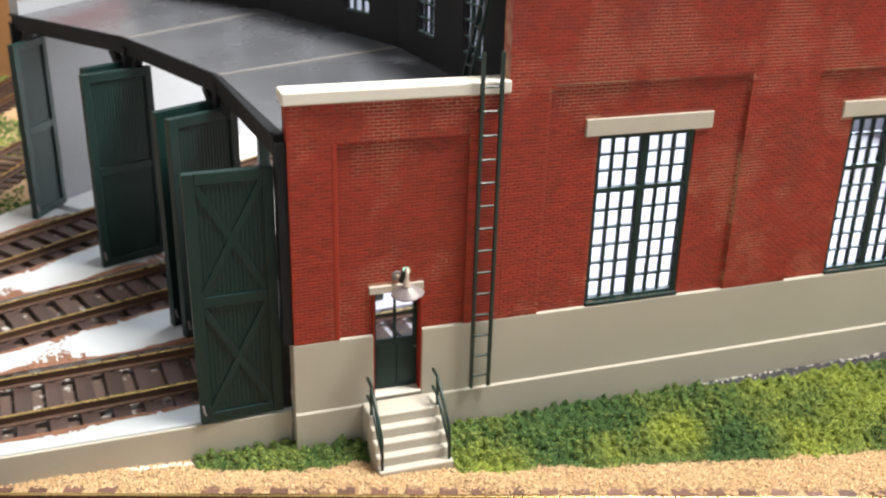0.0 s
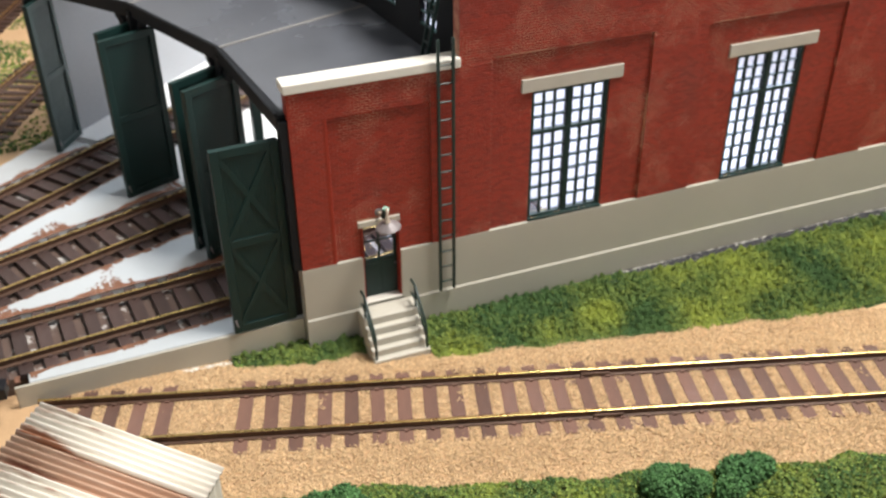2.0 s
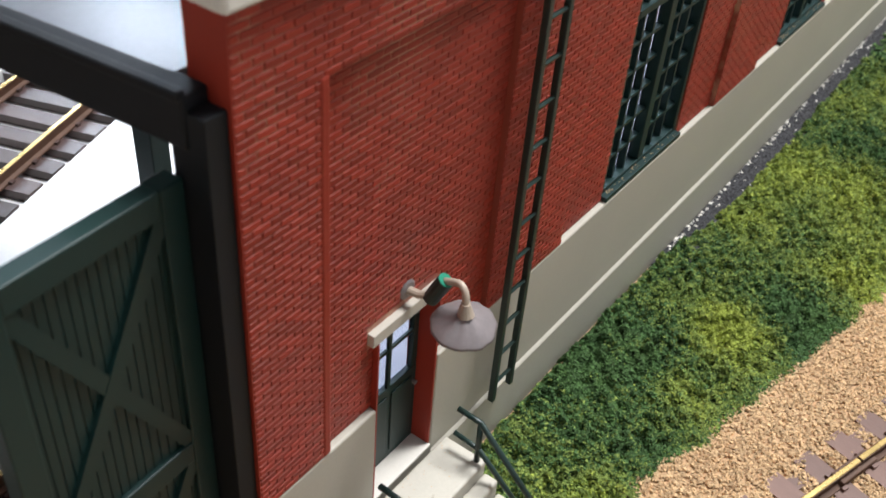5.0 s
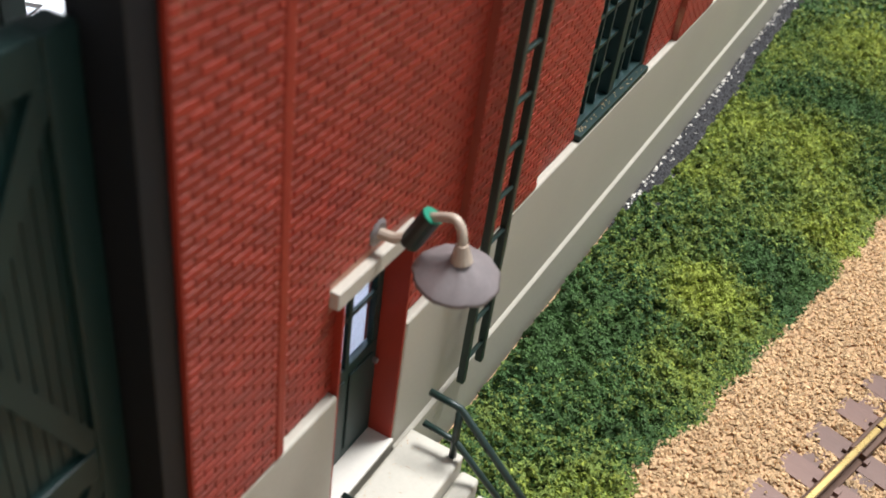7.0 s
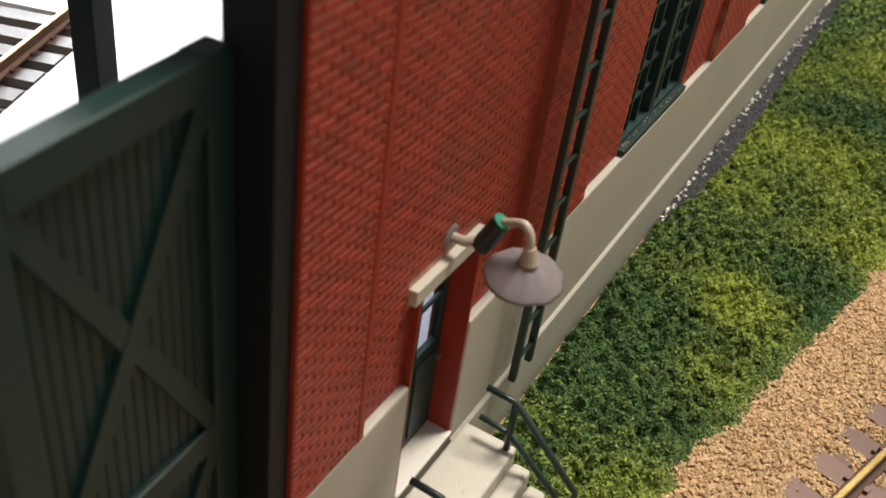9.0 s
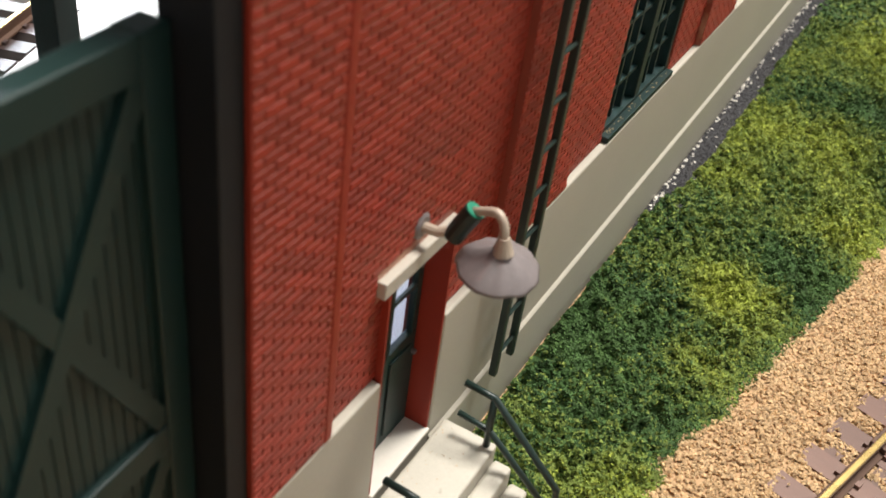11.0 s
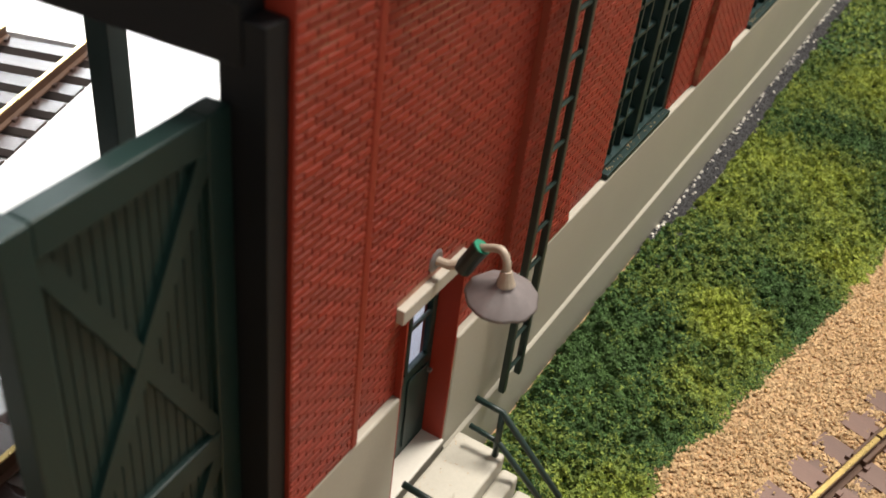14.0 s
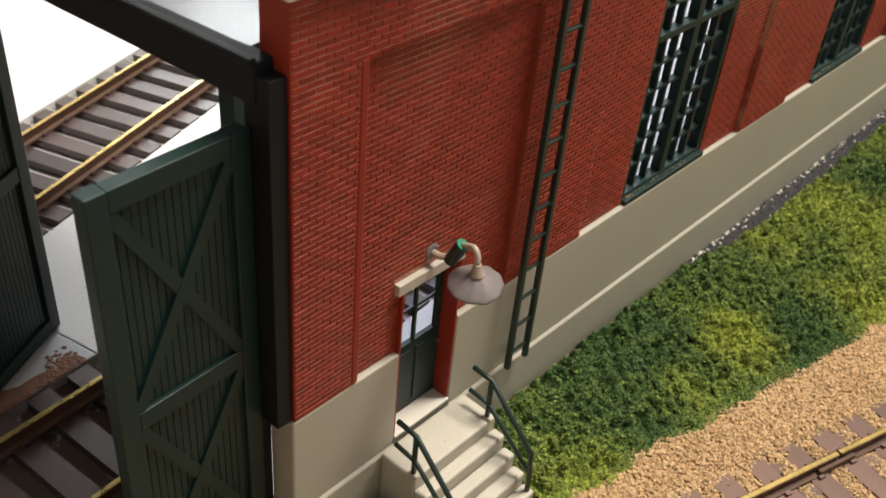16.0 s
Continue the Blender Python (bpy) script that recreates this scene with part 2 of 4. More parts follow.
class Shape:
    """Collects faces in millimetres."""

    def __init__(self):
        self.v, self.f = [], []

    def add(self, verts, faces):
        k = len(self.v)
        self.v += [tuple(p) for p in verts]
        self.f += [tuple(i + k for i in q) for q in faces]
        return self

    def box(self, x0, x1, y0, y1, z0, z1, m=None):
        c = [Vector(p) for p in ((x0, y0, z0), (x1, y0, z0), (x1, y1, z0), (x0, y1, z0), (x0, y0, z1), (x1, y0, z1), (x1, y1, z1), (x0, y1, z1))]
        if m:
            c = [m @ p for p in c]
        return self.add(c, [(0, 3, 2, 1), (4, 5, 6, 7), (0, 1, 5, 4), (1, 2, 6, 5), (2, 3, 7, 6), (3, 0, 4, 7)])

    def bar(self, a, b, w, h, up=(0, 0, 1)):
        """A square bar from a to b, w wide and h deep."""
        a, b = Vector(a), Vector(b)
        d = (b - a).normalized()
        s = d.cross(Vector(up)).normalized() * (w / 2)
        u = s.cross(d).normalized() * (h / 2)
        c = [a - s - u, a + s - u, a + s + u, a - s + u, b - s - u, b + s - u, b + s + u, b - s + u]
        return self.add(c, [(3, 2, 1, 0), (4, 5, 6, 7), (0, 1, 5, 4), (1, 2, 6, 5), (2, 3, 7, 6), (3, 0, 4, 7)])

    def prism(self, pts, z0, z1):
        """An upright prism over a counter-clockwise outline; z0, z1 may be functions of x, y."""
        k = len(pts)
        lo = [(x, y, z0(x, y) if callable(z0) else z0) for x, y in pts]
        hi = [(x, y, z1(x, y) if callable(z1) else z1) for x, y in pts]
        return self.add(lo + hi, [tuple(reversed(range(k))), tuple(range(k, 2 * k))] + [(i, (i + 1) % k, k + (i + 1) % k, k + i) for i in range(k)])

    def tube(self, path, r, n=8, caps=True):
        """A round tube along a path; r may be a list."""
        path = [Vector(p) for p in path]
        rings = []
        side = None
        for i, p in enumerate(path):
            d = (path[min(i + 1, len(path) - 1)] - path[max(i - 1, 0)]).normalized()
            if side is None:
                side = d.orthogonal().normalized()
            side = (side - d * side.dot(d)).normalized()
            other = d.cross(side)
            rad = r[i] if isinstance(r, (list, tuple)) else r
            rings.append([p + (side * math.cos(6.28318 * j / n) + other * math.sin(6.28318 * j / n)) * rad for j in range(n)])
        verts = [q for ring in rings for q in ring]
        faces = [(i * n + j, i * n + (j + 1) % n, (i + 1) * n + (j + 1) % n, (i + 1) * n + j) for i in range(len(path) - 1) for j in range(n)]
        if caps:
            faces += [tuple(reversed(range(n))), tuple(range((len(path) - 1) * n, len(path) * n))]
        return self.add(verts, faces)

    def mesh(self, name, material, bevel=0.0, smooth=False, segments=2):
        me = bpy.data.meshes.new(name)
        me.from_pydata([(x * MM, y * MM, z * MM) for x, y, z in self.v], [], self.f)
        if bevel:
            bm = bmesh.new()
            bm.from_mesh(me)
            bmesh.ops.recalc_face_normals(bm, faces=bm.faces)
            edges = [e for e in bm.edges if len(e.link_faces) == 2 and e.calc_face_angle(0) > 0.5]
            bmesh.ops.bevel(bm, geom=edges, offset=bevel * MM, segments=segments, affect="EDGES", profile=0.5, clamp_overlap=True)
            bm.to_mesh(me)
            bm.free()
        me.materials.append(material)
        if smooth:
            me.polygons.foreach_set("use_smooth", [True] * len(me.polygons))
        me.update()
        return me


def hang(ob, parent):
    """Makes ob a child of parent without moving it."""
    ob.parent = parent
    ob.matrix_parent_inverse = WORLD_OF[parent].inverted()
    WORLD_OF[ob] = ob.matrix_basis.copy()
    return ob


def part(name, shape, material, parent, label="", bevel=0.0, smooth=False):
    me = shape if isinstance(shape, bpy.types.Mesh) else shape.mesh(name, material, bevel, smooth)
    ob = new(name, me)
    if parent:
        hang(ob, parent)
    else:
        WORLD_OF[ob] = Matrix.Identity(4)
    return tagged(ob, label)


def thing(name, base, label, category, group="", kind=""):
    ob = new(name)
    ob.empty_display_size = 0.005
    ob.location = Vector(base) * MM
    WORLD_OF[ob] = Matrix.Translation(ob.location)
    return tagged(ob, label, category, group, kind)


def piece(name, me, parent, m):
    """One of many alike pieces on shared mesh data; m in metres."""
    ob = new(name, me)
    ob.matrix_basis = m
    return hang(ob, parent)


def single(name, shape, material, label, category, kind="", bevel=0.0, smooth=False, group=""):
    ob = part(name, shape, material, None, bevel=bevel, smooth=smooth)
    return tagged(ob, label, category, group, kind)


# ---- the room ----
RX, RY, RZ0, RZ1 = 1250, 1250, -900, 1260
single("room_floor", Shape().box(-RX, RX, -RY, RY, RZ0 - 50, RZ0), ROOM_FLOOR, "dark carpet floor of the room", "floor", "structure")
single("ceiling", Shape().box(-RX, RX, -RY, RY, RZ1, RZ1 + 50), ROOM_WALL, "plain pale ceiling of the room", "ceiling", "structure")
for nm, a in (("wall_south", (-RX, RX, -RY - 80, -RY)), ("wall_west", (-RX - 80, -RX, -RY, RY)), ("wall_east", (RX, RX + 80, -RY, RY)), ("wall_north", (-RX, RX, RY, RY + 80))):
    single(nm, Shape().box(*a, RZ0, RZ1), ROOM_WALL, "plain pale plaster wall of the room", "wall", "structure")

# ---- the ground of the layout ----
HUB = Vector((-226.0, 8.0))  # the turntable's centre, to which the stall tracks point
STALL = (5.6, 20.6, 35.6)
EDGES = (-1.85, 13.1, 28.1, 43.1)
TRACK_DIR = Vector((158.7, -49.1)).normalized()
TRACK_MID = Vector((69.56, -55.2))
TRACK_N = Vector((-TRACK_DIR.y, TRACK_DIR.x))


def polar(r, deg):
    return Vector((HUB.x + r * math.cos(radians(deg)), HUB.y + r * math.sin(radians(deg))))


def smooth_step(a, b, x):
    t = min(1.0, max(0.0, (x - a) / (b - a)))
    return t * t * (3 - 2 * t)


def ground_z(x, y):
    off = abs((Vector((x, y)) - TRACK_MID).dot(TRACK_N))
    z = -0.6 + 0.5 * noise.noise((x * 0.05, y * 0.05, 0.3)) + 0.25 * noise.noise((x * 0.3, y * 0.3, 7.0))
    left = smooth_step(10, 90, -x)
    z = z + left * 3.6
    if y > 60 and x < 0:
        z = z + smooth_step(60, 110, y) * 3.0 * (1 - left)
    bed = 1 - smooth_step(15, 27, off)
    z = z * (1 - bed) + (1.62 + 0.18 * noise.noise((x * 0.5, y * 0.5, 9.0))) * bed
    r = (Vector((x, y)) - HUB).length
    if r < 126:
        z = -8.0
    return z


def ground_sheet():
    nx, ny = 300, 236
    xs, ys = np.linspace(-330, 420, nx), np.linspace(-128, 404, ny)
    verts = [(x, y, ground_z(x, y)) for y in ys for x in xs]
    faces = [(j * nx + i, j * nx + i + 1, (j + 1) * nx + i + 1, (j + 1) * nx + i) for j in range(ny - 1) for i in range(nx - 1)]
    return Shape().add(verts, faces)


sheet = ground_sheet()
ground = single("ground", sheet, BALLAST, "tan ballast ground of the layout", "ground", "structure", smooth=True)
table = thing("layout_table", (40, 160, -40), "varnished pine table that carries the layout", "table")
part("tabletop", Shape().box(-420, 520, -150, 560, -60, -14), WOOD, table)
part("edge_board", Shape().box(-420, 520, -146, -116, -14, 1.5), WOOD, table, bevel=1.0)
part("back_board", Shape().box(-420, 520, 404, 424, -14, 120), WOOD, table, bevel=1.0)
for lx in (-390, 490):
    for ly in (-120, 530):
        part("leg", Shape().box(lx - 30, lx + 30, ly - 30, ly + 30, -900, -60), WOOD, table)


# ---- tracks ----
def rail_strip(pts, lo, hi):
    """A rail along a line of points: foot, web and head in one profile."""
    prof = ((-1.1, lo), (1.1, lo), (1.1, lo + 0.35), (0.35, lo + 0.6), (0.35, hi - 0.75), (0.5, hi - 0.6), (0.5, hi - 0.16), (-0.5, hi - 0.16), (-0.5, hi - 0.6), (-0.35, hi - 0.75), (-0.35, lo + 0.6), (-1.1, lo + 0.35))
    return sweep(pts, prof)


def sweep(pts, prof):
    s = Shape()
    k = len(prof)
    verts = []
    for i, p in enumerate(pts):
        d = (Vector(pts[min(i + 1, len(pts) - 1)]) - Vector(pts[max(i - 1, 0)])).normalized()
        nrm = Vector((-d.y, d.x))
        verts += [(p[0] + nrm.x * a, p[1] + nrm.y * a, b) for a, b in prof]
    faces = [(i * k + j, i * k + (j + 1) % k, (i + 1) * k + (j + 1) % k, (i + 1) * k + j) for i in range(len(pts) - 1) for j in range(k)]
    faces += [tuple(reversed(range(k))), tuple(range((len(pts) - 1) * k, len(pts) * k))]
    return s.add(verts, faces)


TIE_LEN, TIE_W, GAUGE = 30.0, 3.9, 17.7


def tie_mesh(name, material):
    s = Shape().box(-TIE_LEN / 2, TIE_LEN / 2, -TIE_W / 2, TIE_W / 2, -1.8, 0)
    for side in (-1, 1):
        for q in (-1, 1):
            s.box(side * GAUGE / 2 + q * 1.35 - 0.35, side * GAUGE / 2 + q * 1.35 + 0.35, -0.55, 0.55, 0.0, 0.55)
    return s.mesh(name, material)


TIE_MESH, TIE_MESH_GREY = tie_mesh("tie", TIE), tie_mesh("tie_grey", TIE_GREY)


def railway_track(pts, top, label, grey=False, spacing=6.8, skip=(), wobble=0.0, joints=(), first=None):
    """A track along a polyline of centre points, with its rail heads at height top."""
    rail_h = 2.5
    tr = thing("railway_track", (*pts[0], top - rail_h - 1.8), label, "track", "tracks of the layout")
    pts = [Vector(p) for p in pts]
    for side in (-1, 1):
        line = []
        for i, p in enumerate(pts):
            d = (pts[min(i + 1, len(pts) - 1)] - pts[max(i - 1, 0)]).normalized()
            line.append(p + Vector((-d.y, d.x)) * side * GAUGE / 2)
        runs = [line]
        if joints:
            d = (line[-1] - line[0]).normalized()
            ends = [line[0]] + [line[0] + d * (j + g + side * 0.6) for j in joints for g in (-0.25, 0.25)] + [line[-1]]
            runs = list(zip(ends[::2], ends[1::2]))
        for stretch_of in runs:
            rail = part("rail", rail_strip(list(stretch_of), top - rail_h, top), RAIL_SIDE, tr)
            part("rail_head", sweep(list(stretch_of), ((-0.42, top - 0.17), (0.42, top - 0.17), (0.42, top - 0.05), (0.32, top), (-0.32, top), (-0.42, top - 0.05))), RAIL_TOP, rail, "bright brass-coloured running surface")
    run, nxt = 0.0, spacing / 2 if first is None else first
    for a, b in zip(pts, pts[1:]):
        d = (b - a)
        ln = d.length
        d.normalize()
        while nxt < run + ln:
            c = a + d * (nxt - run)
            if not any(lo < nxt < hi for lo, hi in skip):
                ang = math.degrees(math.atan2(d.y, d.x)) + 90 + random.uniform(-wobble, wobble)
                piece("tie", TIE_MESH_GREY if grey else TIE_MESH, tr, pose(c.x * MM, c.y * MM, (top - rail_h) * MM, 0, 0, ang))
            nxt += spacing
        run += ln
    for jx in joints:
        for side in (-1, 1):
            c = pts[0] + (pts[-1] - pts[0]).normalized() * jx + TRACK_N * side * GAUGE / 2
            a, b = c - TRACK_DIR * 4.2, c + TRACK_DIR * 4.2
            for k in (147.3, 162.2):
                for off in (GAUGE / 2 - 2.6, GAUGE / 2 + 3.4):
                    q = pts[0] + TRACK_DIR * k + TRACK_N * side * off
                    e = q + TRACK_DIR * 7.44
                    part("tie_strap", Shape().bar((q.x, q.y, top - rail_h - 0.9), (e.x, e.y, top - rail_h - 0.9), 2.2, 1.7), TIE, tr)
            part("rail_joiner", Shape().bar((a.x, a.y, top - 1.75), (b.x, b.y, top - 1.75), 2.3, 1.1), RAIL_SIDE, tr, bevel=0.15)
    return tr


F0 = TRACK_MID - TRACK_DIR * 158
TIE_STEP, TIE_FIRST = 7.44, 5.9
railway_track([F0, TRACK_MID + TRACK_DIR * 330], 4.5, "straight main track with gold rail heads in tan ballast", skip=((40, 56),), wobble=1.2, joints=(158.5,), spacing=TIE_STEP, first=TIE_FIRST)
for k, deg in enumerate(STALL):
    railway_track([polar(127.5, deg), polar(322, deg)], 11.6, "stall track with dark ties running into the roundhouse", grey=True, spacing=7.0)
railway_track([(-60, 268), (-76, 238), (-92, 203), (-113, 153), (-140, 88)], 6.4, "weathered siding with golden rail tops", grey=True)
railway_track([(-66, 420), (-82, 375), (-98, 331), (-116, 286), (-136, 236), (-165, 165), (-185, 115)], 6.4, "weathered siding carrying a dark carriage", grey=True)

# ---- roundhouse ----
house = thing("roundhouse", (150, 60, 0), "red brick model roundhouse with grey concrete base and open green doors", "roundhouse")
LEDGE, TOP_LOW, TOP_TALL, TALL_X, END_X = 27.8, 83.5, 110.0, 49.5, 345.0
RECESS, THICK, JOINT = 0.9, 4.5, 0.1
PANELS = [(10.3, 40.6, 74.6)] + [(59.7 + 72.0 * k, 112.5 + 72.3 * k, 84.5) for k in range(4)]
WINDOWS = [(72.9 + 72.0 * k, 98.9 + 72.2 * k) for k in range(4)]
WIN_Z0, WIN_Z1 = 28.4, 71.8
DOOR_X0, DOOR_X1, DOOR_Z0, DOOR_Z1 = 18.6, 30.0, 10.9, 38.2


def wall_strips():
    """The brick wall behind the joints, cut into upright strips round its recesses and openings."""
    xs = sorted({0.0, TALL_X, END_X, DOOR_X0, DOOR_X1, *[v for p in PANELS for v in p[:2]], *[v for w in WINDOWS for v in w]})
    for a, b in zip(xs, xs[1:]):
        mid = (a + b) / 2
        top = TOP_LOW if mid < TALL_X else TOP_TALL
        panel = next((p for p in PANELS if p[0] < mid < p[1]), None)
        win = any(w[0] < mid < w[1] for w in WINDOWS)
        lo = WIN_Z1 if win else DOOR_Z1 if DOOR_X0 < mid < DOOR_X1 else LEDGE
        f, g = JOINT + (RECESS if panel else 0), panel[2] if panel else top
        if panel:
            yield [(f, lo), (f, g), (JOINT, g), (JOINT, top), (THICK, top), (THICK, lo)], a, b
        else:
            yield [(f, lo), (f, top), (THICK, top), (THICK, lo)], a, b


def wall_section(profile, a, b):
    k = len(profile)
    s = Shape()
    s.add([(x, y, z) for x in (a, b) for y, z in profile], [(i, (i + 1) % k, k + (i + 1) % k, k + i) for i in range(k)] + [tuple(reversed(range(k))), tuple(range(k, 2 * k))])
    return s


wall = None
for strip in wall_strips():
    section = part("wall" if wall is None else "wall_section", wall_section(*strip), MORTAR, house, "red brick wall with recessed panels")
    wall = wall or section
part("panel_edge", Shape().box(9.25, 10.5, -0.1, RECESS + 0.2, LEDGE, 74.6), BRICK_PIECE, house, "smooth red corner strip of the panel", bevel=0.3)
part("wall_end", Shape().box(-0.16, -0.004, 0.05, THICK, LEDGE, TOP_LOW - 0.1), BRICK_PIECE, house, "smooth red end of the brick wall")
BRICK_L, BRICK_H, GAP = 2.2, 0.80, 0.15


def brick_shape(w, h, d=0.1, c=0.05):
    s = Shape()
    s.add([(0, 0, 0), (w, 0, 0), (w, 0, h), (0, 0, h), (c, -d, c), (w - c, -d, c), (w - c, -d, h - c), (c, -d, h - c)],
          [(4, 5, 6, 7), (0, 1, 5, 4), (1, 2, 6, 5), (2, 3, 7, 6), (3, 0, 4, 7)])
    return s


def bricks_in(x0, x1, z0, z1, y, blocked):
    """Running-bond bricks that fill a rectangle of the wall's face: x, z, width, height of each."""
    out = []
    row = math.floor(z0 / BRICK_H)
    z = row * BRICK_H
    while z < z1 - 0.2:
        za, zb = max(z, z0), min(z + BRICK_H - GAP, z1)
        if zb - za > 0.25:
            x = math.floor(x0 / BRICK_L) * BRICK_L - (BRICK_L / 2 if row % 2 else 0)
            while x < x1:
                xa, xb = max(x, x0), min(x + BRICK_L - GAP, x1)
                spans = [(xa, xb)]
                for bx0, bx1, bz0, bz1 in blocked:
                    if zb > bz0 and za < bz1:
                        spans = [q for p, r in spans for q in ((p, min(r, bx0)), (max(p, bx1), r))]
                out += [(p, za, r - p, zb - za, y) for p, r in spans if r - p > 0.3]
                x += BRICK_L
        z += BRICK_H
        row += 1
    return out


blocks = [(DOOR_X0, DOOR_X1, 0, DOOR_Z1), (DOOR_X0 - 1.2, DOOR_X1 + 0.6, DOOR_Z1, DOOR_Z1 + 1.9)] + [(a, b, 0, WIN_Z1) for a, b in WINDOWS] + [(a - 3.7, b + 4.3, WIN_Z1, WIN_Z1 + 4.2) for a, b in WINDOWS]
courses = []
cuts = [0.0] + [v for p in PANELS for v in p[:2]] + [END_X]
for a, b in zip(cuts[::2], cuts[1::2]):
    courses += bricks_in(a, min(b, TALL_X) if a < TALL_X else b, LEDGE, TOP_LOW, JOINT, [])
    if a < TALL_X < b:
        courses += bricks_in(TALL_X, b, LEDGE, TOP_LOW, JOINT, [])
for a, b, t in PANELS:
    courses += bricks_in(a, b, LEDGE, t, RECESS + JOINT, blocks)
    courses += bricks_in(a, b, t, TOP_LOW, JOINT, []) if t < TOP_LOW else []
courses += bricks_in(TALL_X, END_X, TOP_LOW, TOP_TALL, JOINT, [])
courses = [q for q in courses if not any(p[0] < q[0] < p[1] and q[1] < p[2] and q[4] < RECESS for p in PANELS)]
near = [q for q in courses if q[0] < 16 and 28 < q[1] < 50 and abs(q[2] - BRICK_L + GAP) < 0.01 and abs(q[3] - BRICK_H + GAP) < 0.01][:290]
near_set = set(near)
rest = Shape()
for x, z, w, h, y in courses:
    if (x, z, w, h, y) not in near_set:
        b = brick_shape(w, h)
        rest.add([(x + p, y + q, z + r) for p, q, r in b.v], b.f)
tagged(part("brick_facing", rest, BRICK, wall), kind="stuff")

# concrete base with a stepped plinth
for a, b in ((-0.5, DOOR_X0 - 0.2), (DOOR_X1 + 0.2, END_X)):
    part("concrete_base", Shape().box(a, b, 0, THICK, -9, LEDGE), CONCRETE, house, "smooth grey concrete base", bevel=0.3)
    part("plinth", Shape().prism([(a, -0.5), (b, -0.5), (b, -0.01), (a, -0.01)], -9, lambda x, y: 9.5 if y < -0.3 else 10.0), CONCRETE, house, "grey concrete plinth", bevel=0.15)
part("door_base", Shape().box(DOOR_X0 - 0.2, DOOR_X1 + 0.2, 0, THICK, -9, DOOR_Z0), CONCRETE, house)
part("coping", Shape().box(-1.0, TALL_X + 0.2, -0.9, THICK + 1, TOP_LOW, TOP_LOW + 2.9), WHITE, house, "cream stone coping", bevel=0.4)
part("coping", Shape().box(TALL_X - 0.6, 123.2, -0.9, THICK + 1, TOP_TALL + 2.4, TOP_TALL + 5.0), WHITE, house, "cream stone coping", bevel=0.4)
part("coping", Shape().box(123.4, END_X, -0.9, THICK + 1, TOP_TALL - 1.6, TOP_TALL + 1.2), WHITE, house, "cream stone coping", bevel=0.4)
part("parapet_band", Shape().box(TALL_X, 123.2, JOINT, THICK, TOP_TALL, TOP_TALL + 2.4), MORTAR, house)


def tall_window(x0, x1):
    w = part("window", Shape().box(x0, x0 + 1.1, 1.2, 3.2, WIN_Z0, WIN_Z1).box(x1 - 1.1, x1, 1.2, 3.2, WIN_Z0, WIN_Z1).box(x0 + 1.1, x1 - 1.1, 1.2, 3.2, WIN_Z1 - 1.1, WIN_Z1).box(x0 + 1.1, x1 - 1.1, 1.2, 3.2, WIN_Z0, WIN_Z0 + 1.0), GREEN, house, "dark green many-paned factory window", bevel=0.12)
    mid, tz = (x0 + x1) / 2, 57.8
    part("mullion", Shape().box(mid - 0.95, mid + 0.95, 1.25, 3.15, WIN_Z0 + 1, WIN_Z1 - 1.1), GREEN, w, bevel=0.12)
    part("transom", Shape().box(x0 + 1.1, x1 - 1.1, 1.2, 3.1, tz - 0.6, tz + 0.6), GREEN, w, bevel=0.12)
    for a, b in ((x0 + 1.1, mid - 0.95), (mid + 0.95, x1 - 1.1)):
        for k in (1, 2):
            x = a + (b - a) * k / 3
            part("muntin", Shape().box(x - 0.27, x + 0.27, 1.85, 3.05, WIN_Z0 + 1, WIN_Z1 - 1.1), GREEN, w)
        for z in [tz - 0.75 - (tz - 0.75 - WIN_Z0 - 1) * k / 6 for k in range(1, 6)] + [tz + 0.75 + (WIN_Z1 - 1.1 - tz - 0.75) * k / 3 for k in (1, 2)]:
            part("muntin", Shape().box(a, b, 1.9, 3.0, z - 0.25, z + 0.25), GREEN, w)
    g = part("pane", Shape().box(x0 + 0.6, x1 - 0.6, 2.76, 2.86, WIN_Z0 + 0.6, WIN_Z1 - 0.6), GLASS, w)
    g.visible_shadow = False
    part("sill", Shape().box(x0 + 0.02, x1 - 0.02, 0.04, 3.3, WIN_Z0 - 0.55, WIN_Z0 + 0.35), GREEN, w, "green sill speckled with dust", bevel=0.15)
    part("lintel", Shape().box(x0 - 3.6, x1 + 4.2, 0.3, THICK, WIN_Z1 + 0.05, WIN_Z1 + 4.15), LINTEL, w, "pale stone lintel", bevel=0.15)


for a, b in WINDOWS:
    tall_window(a, b)


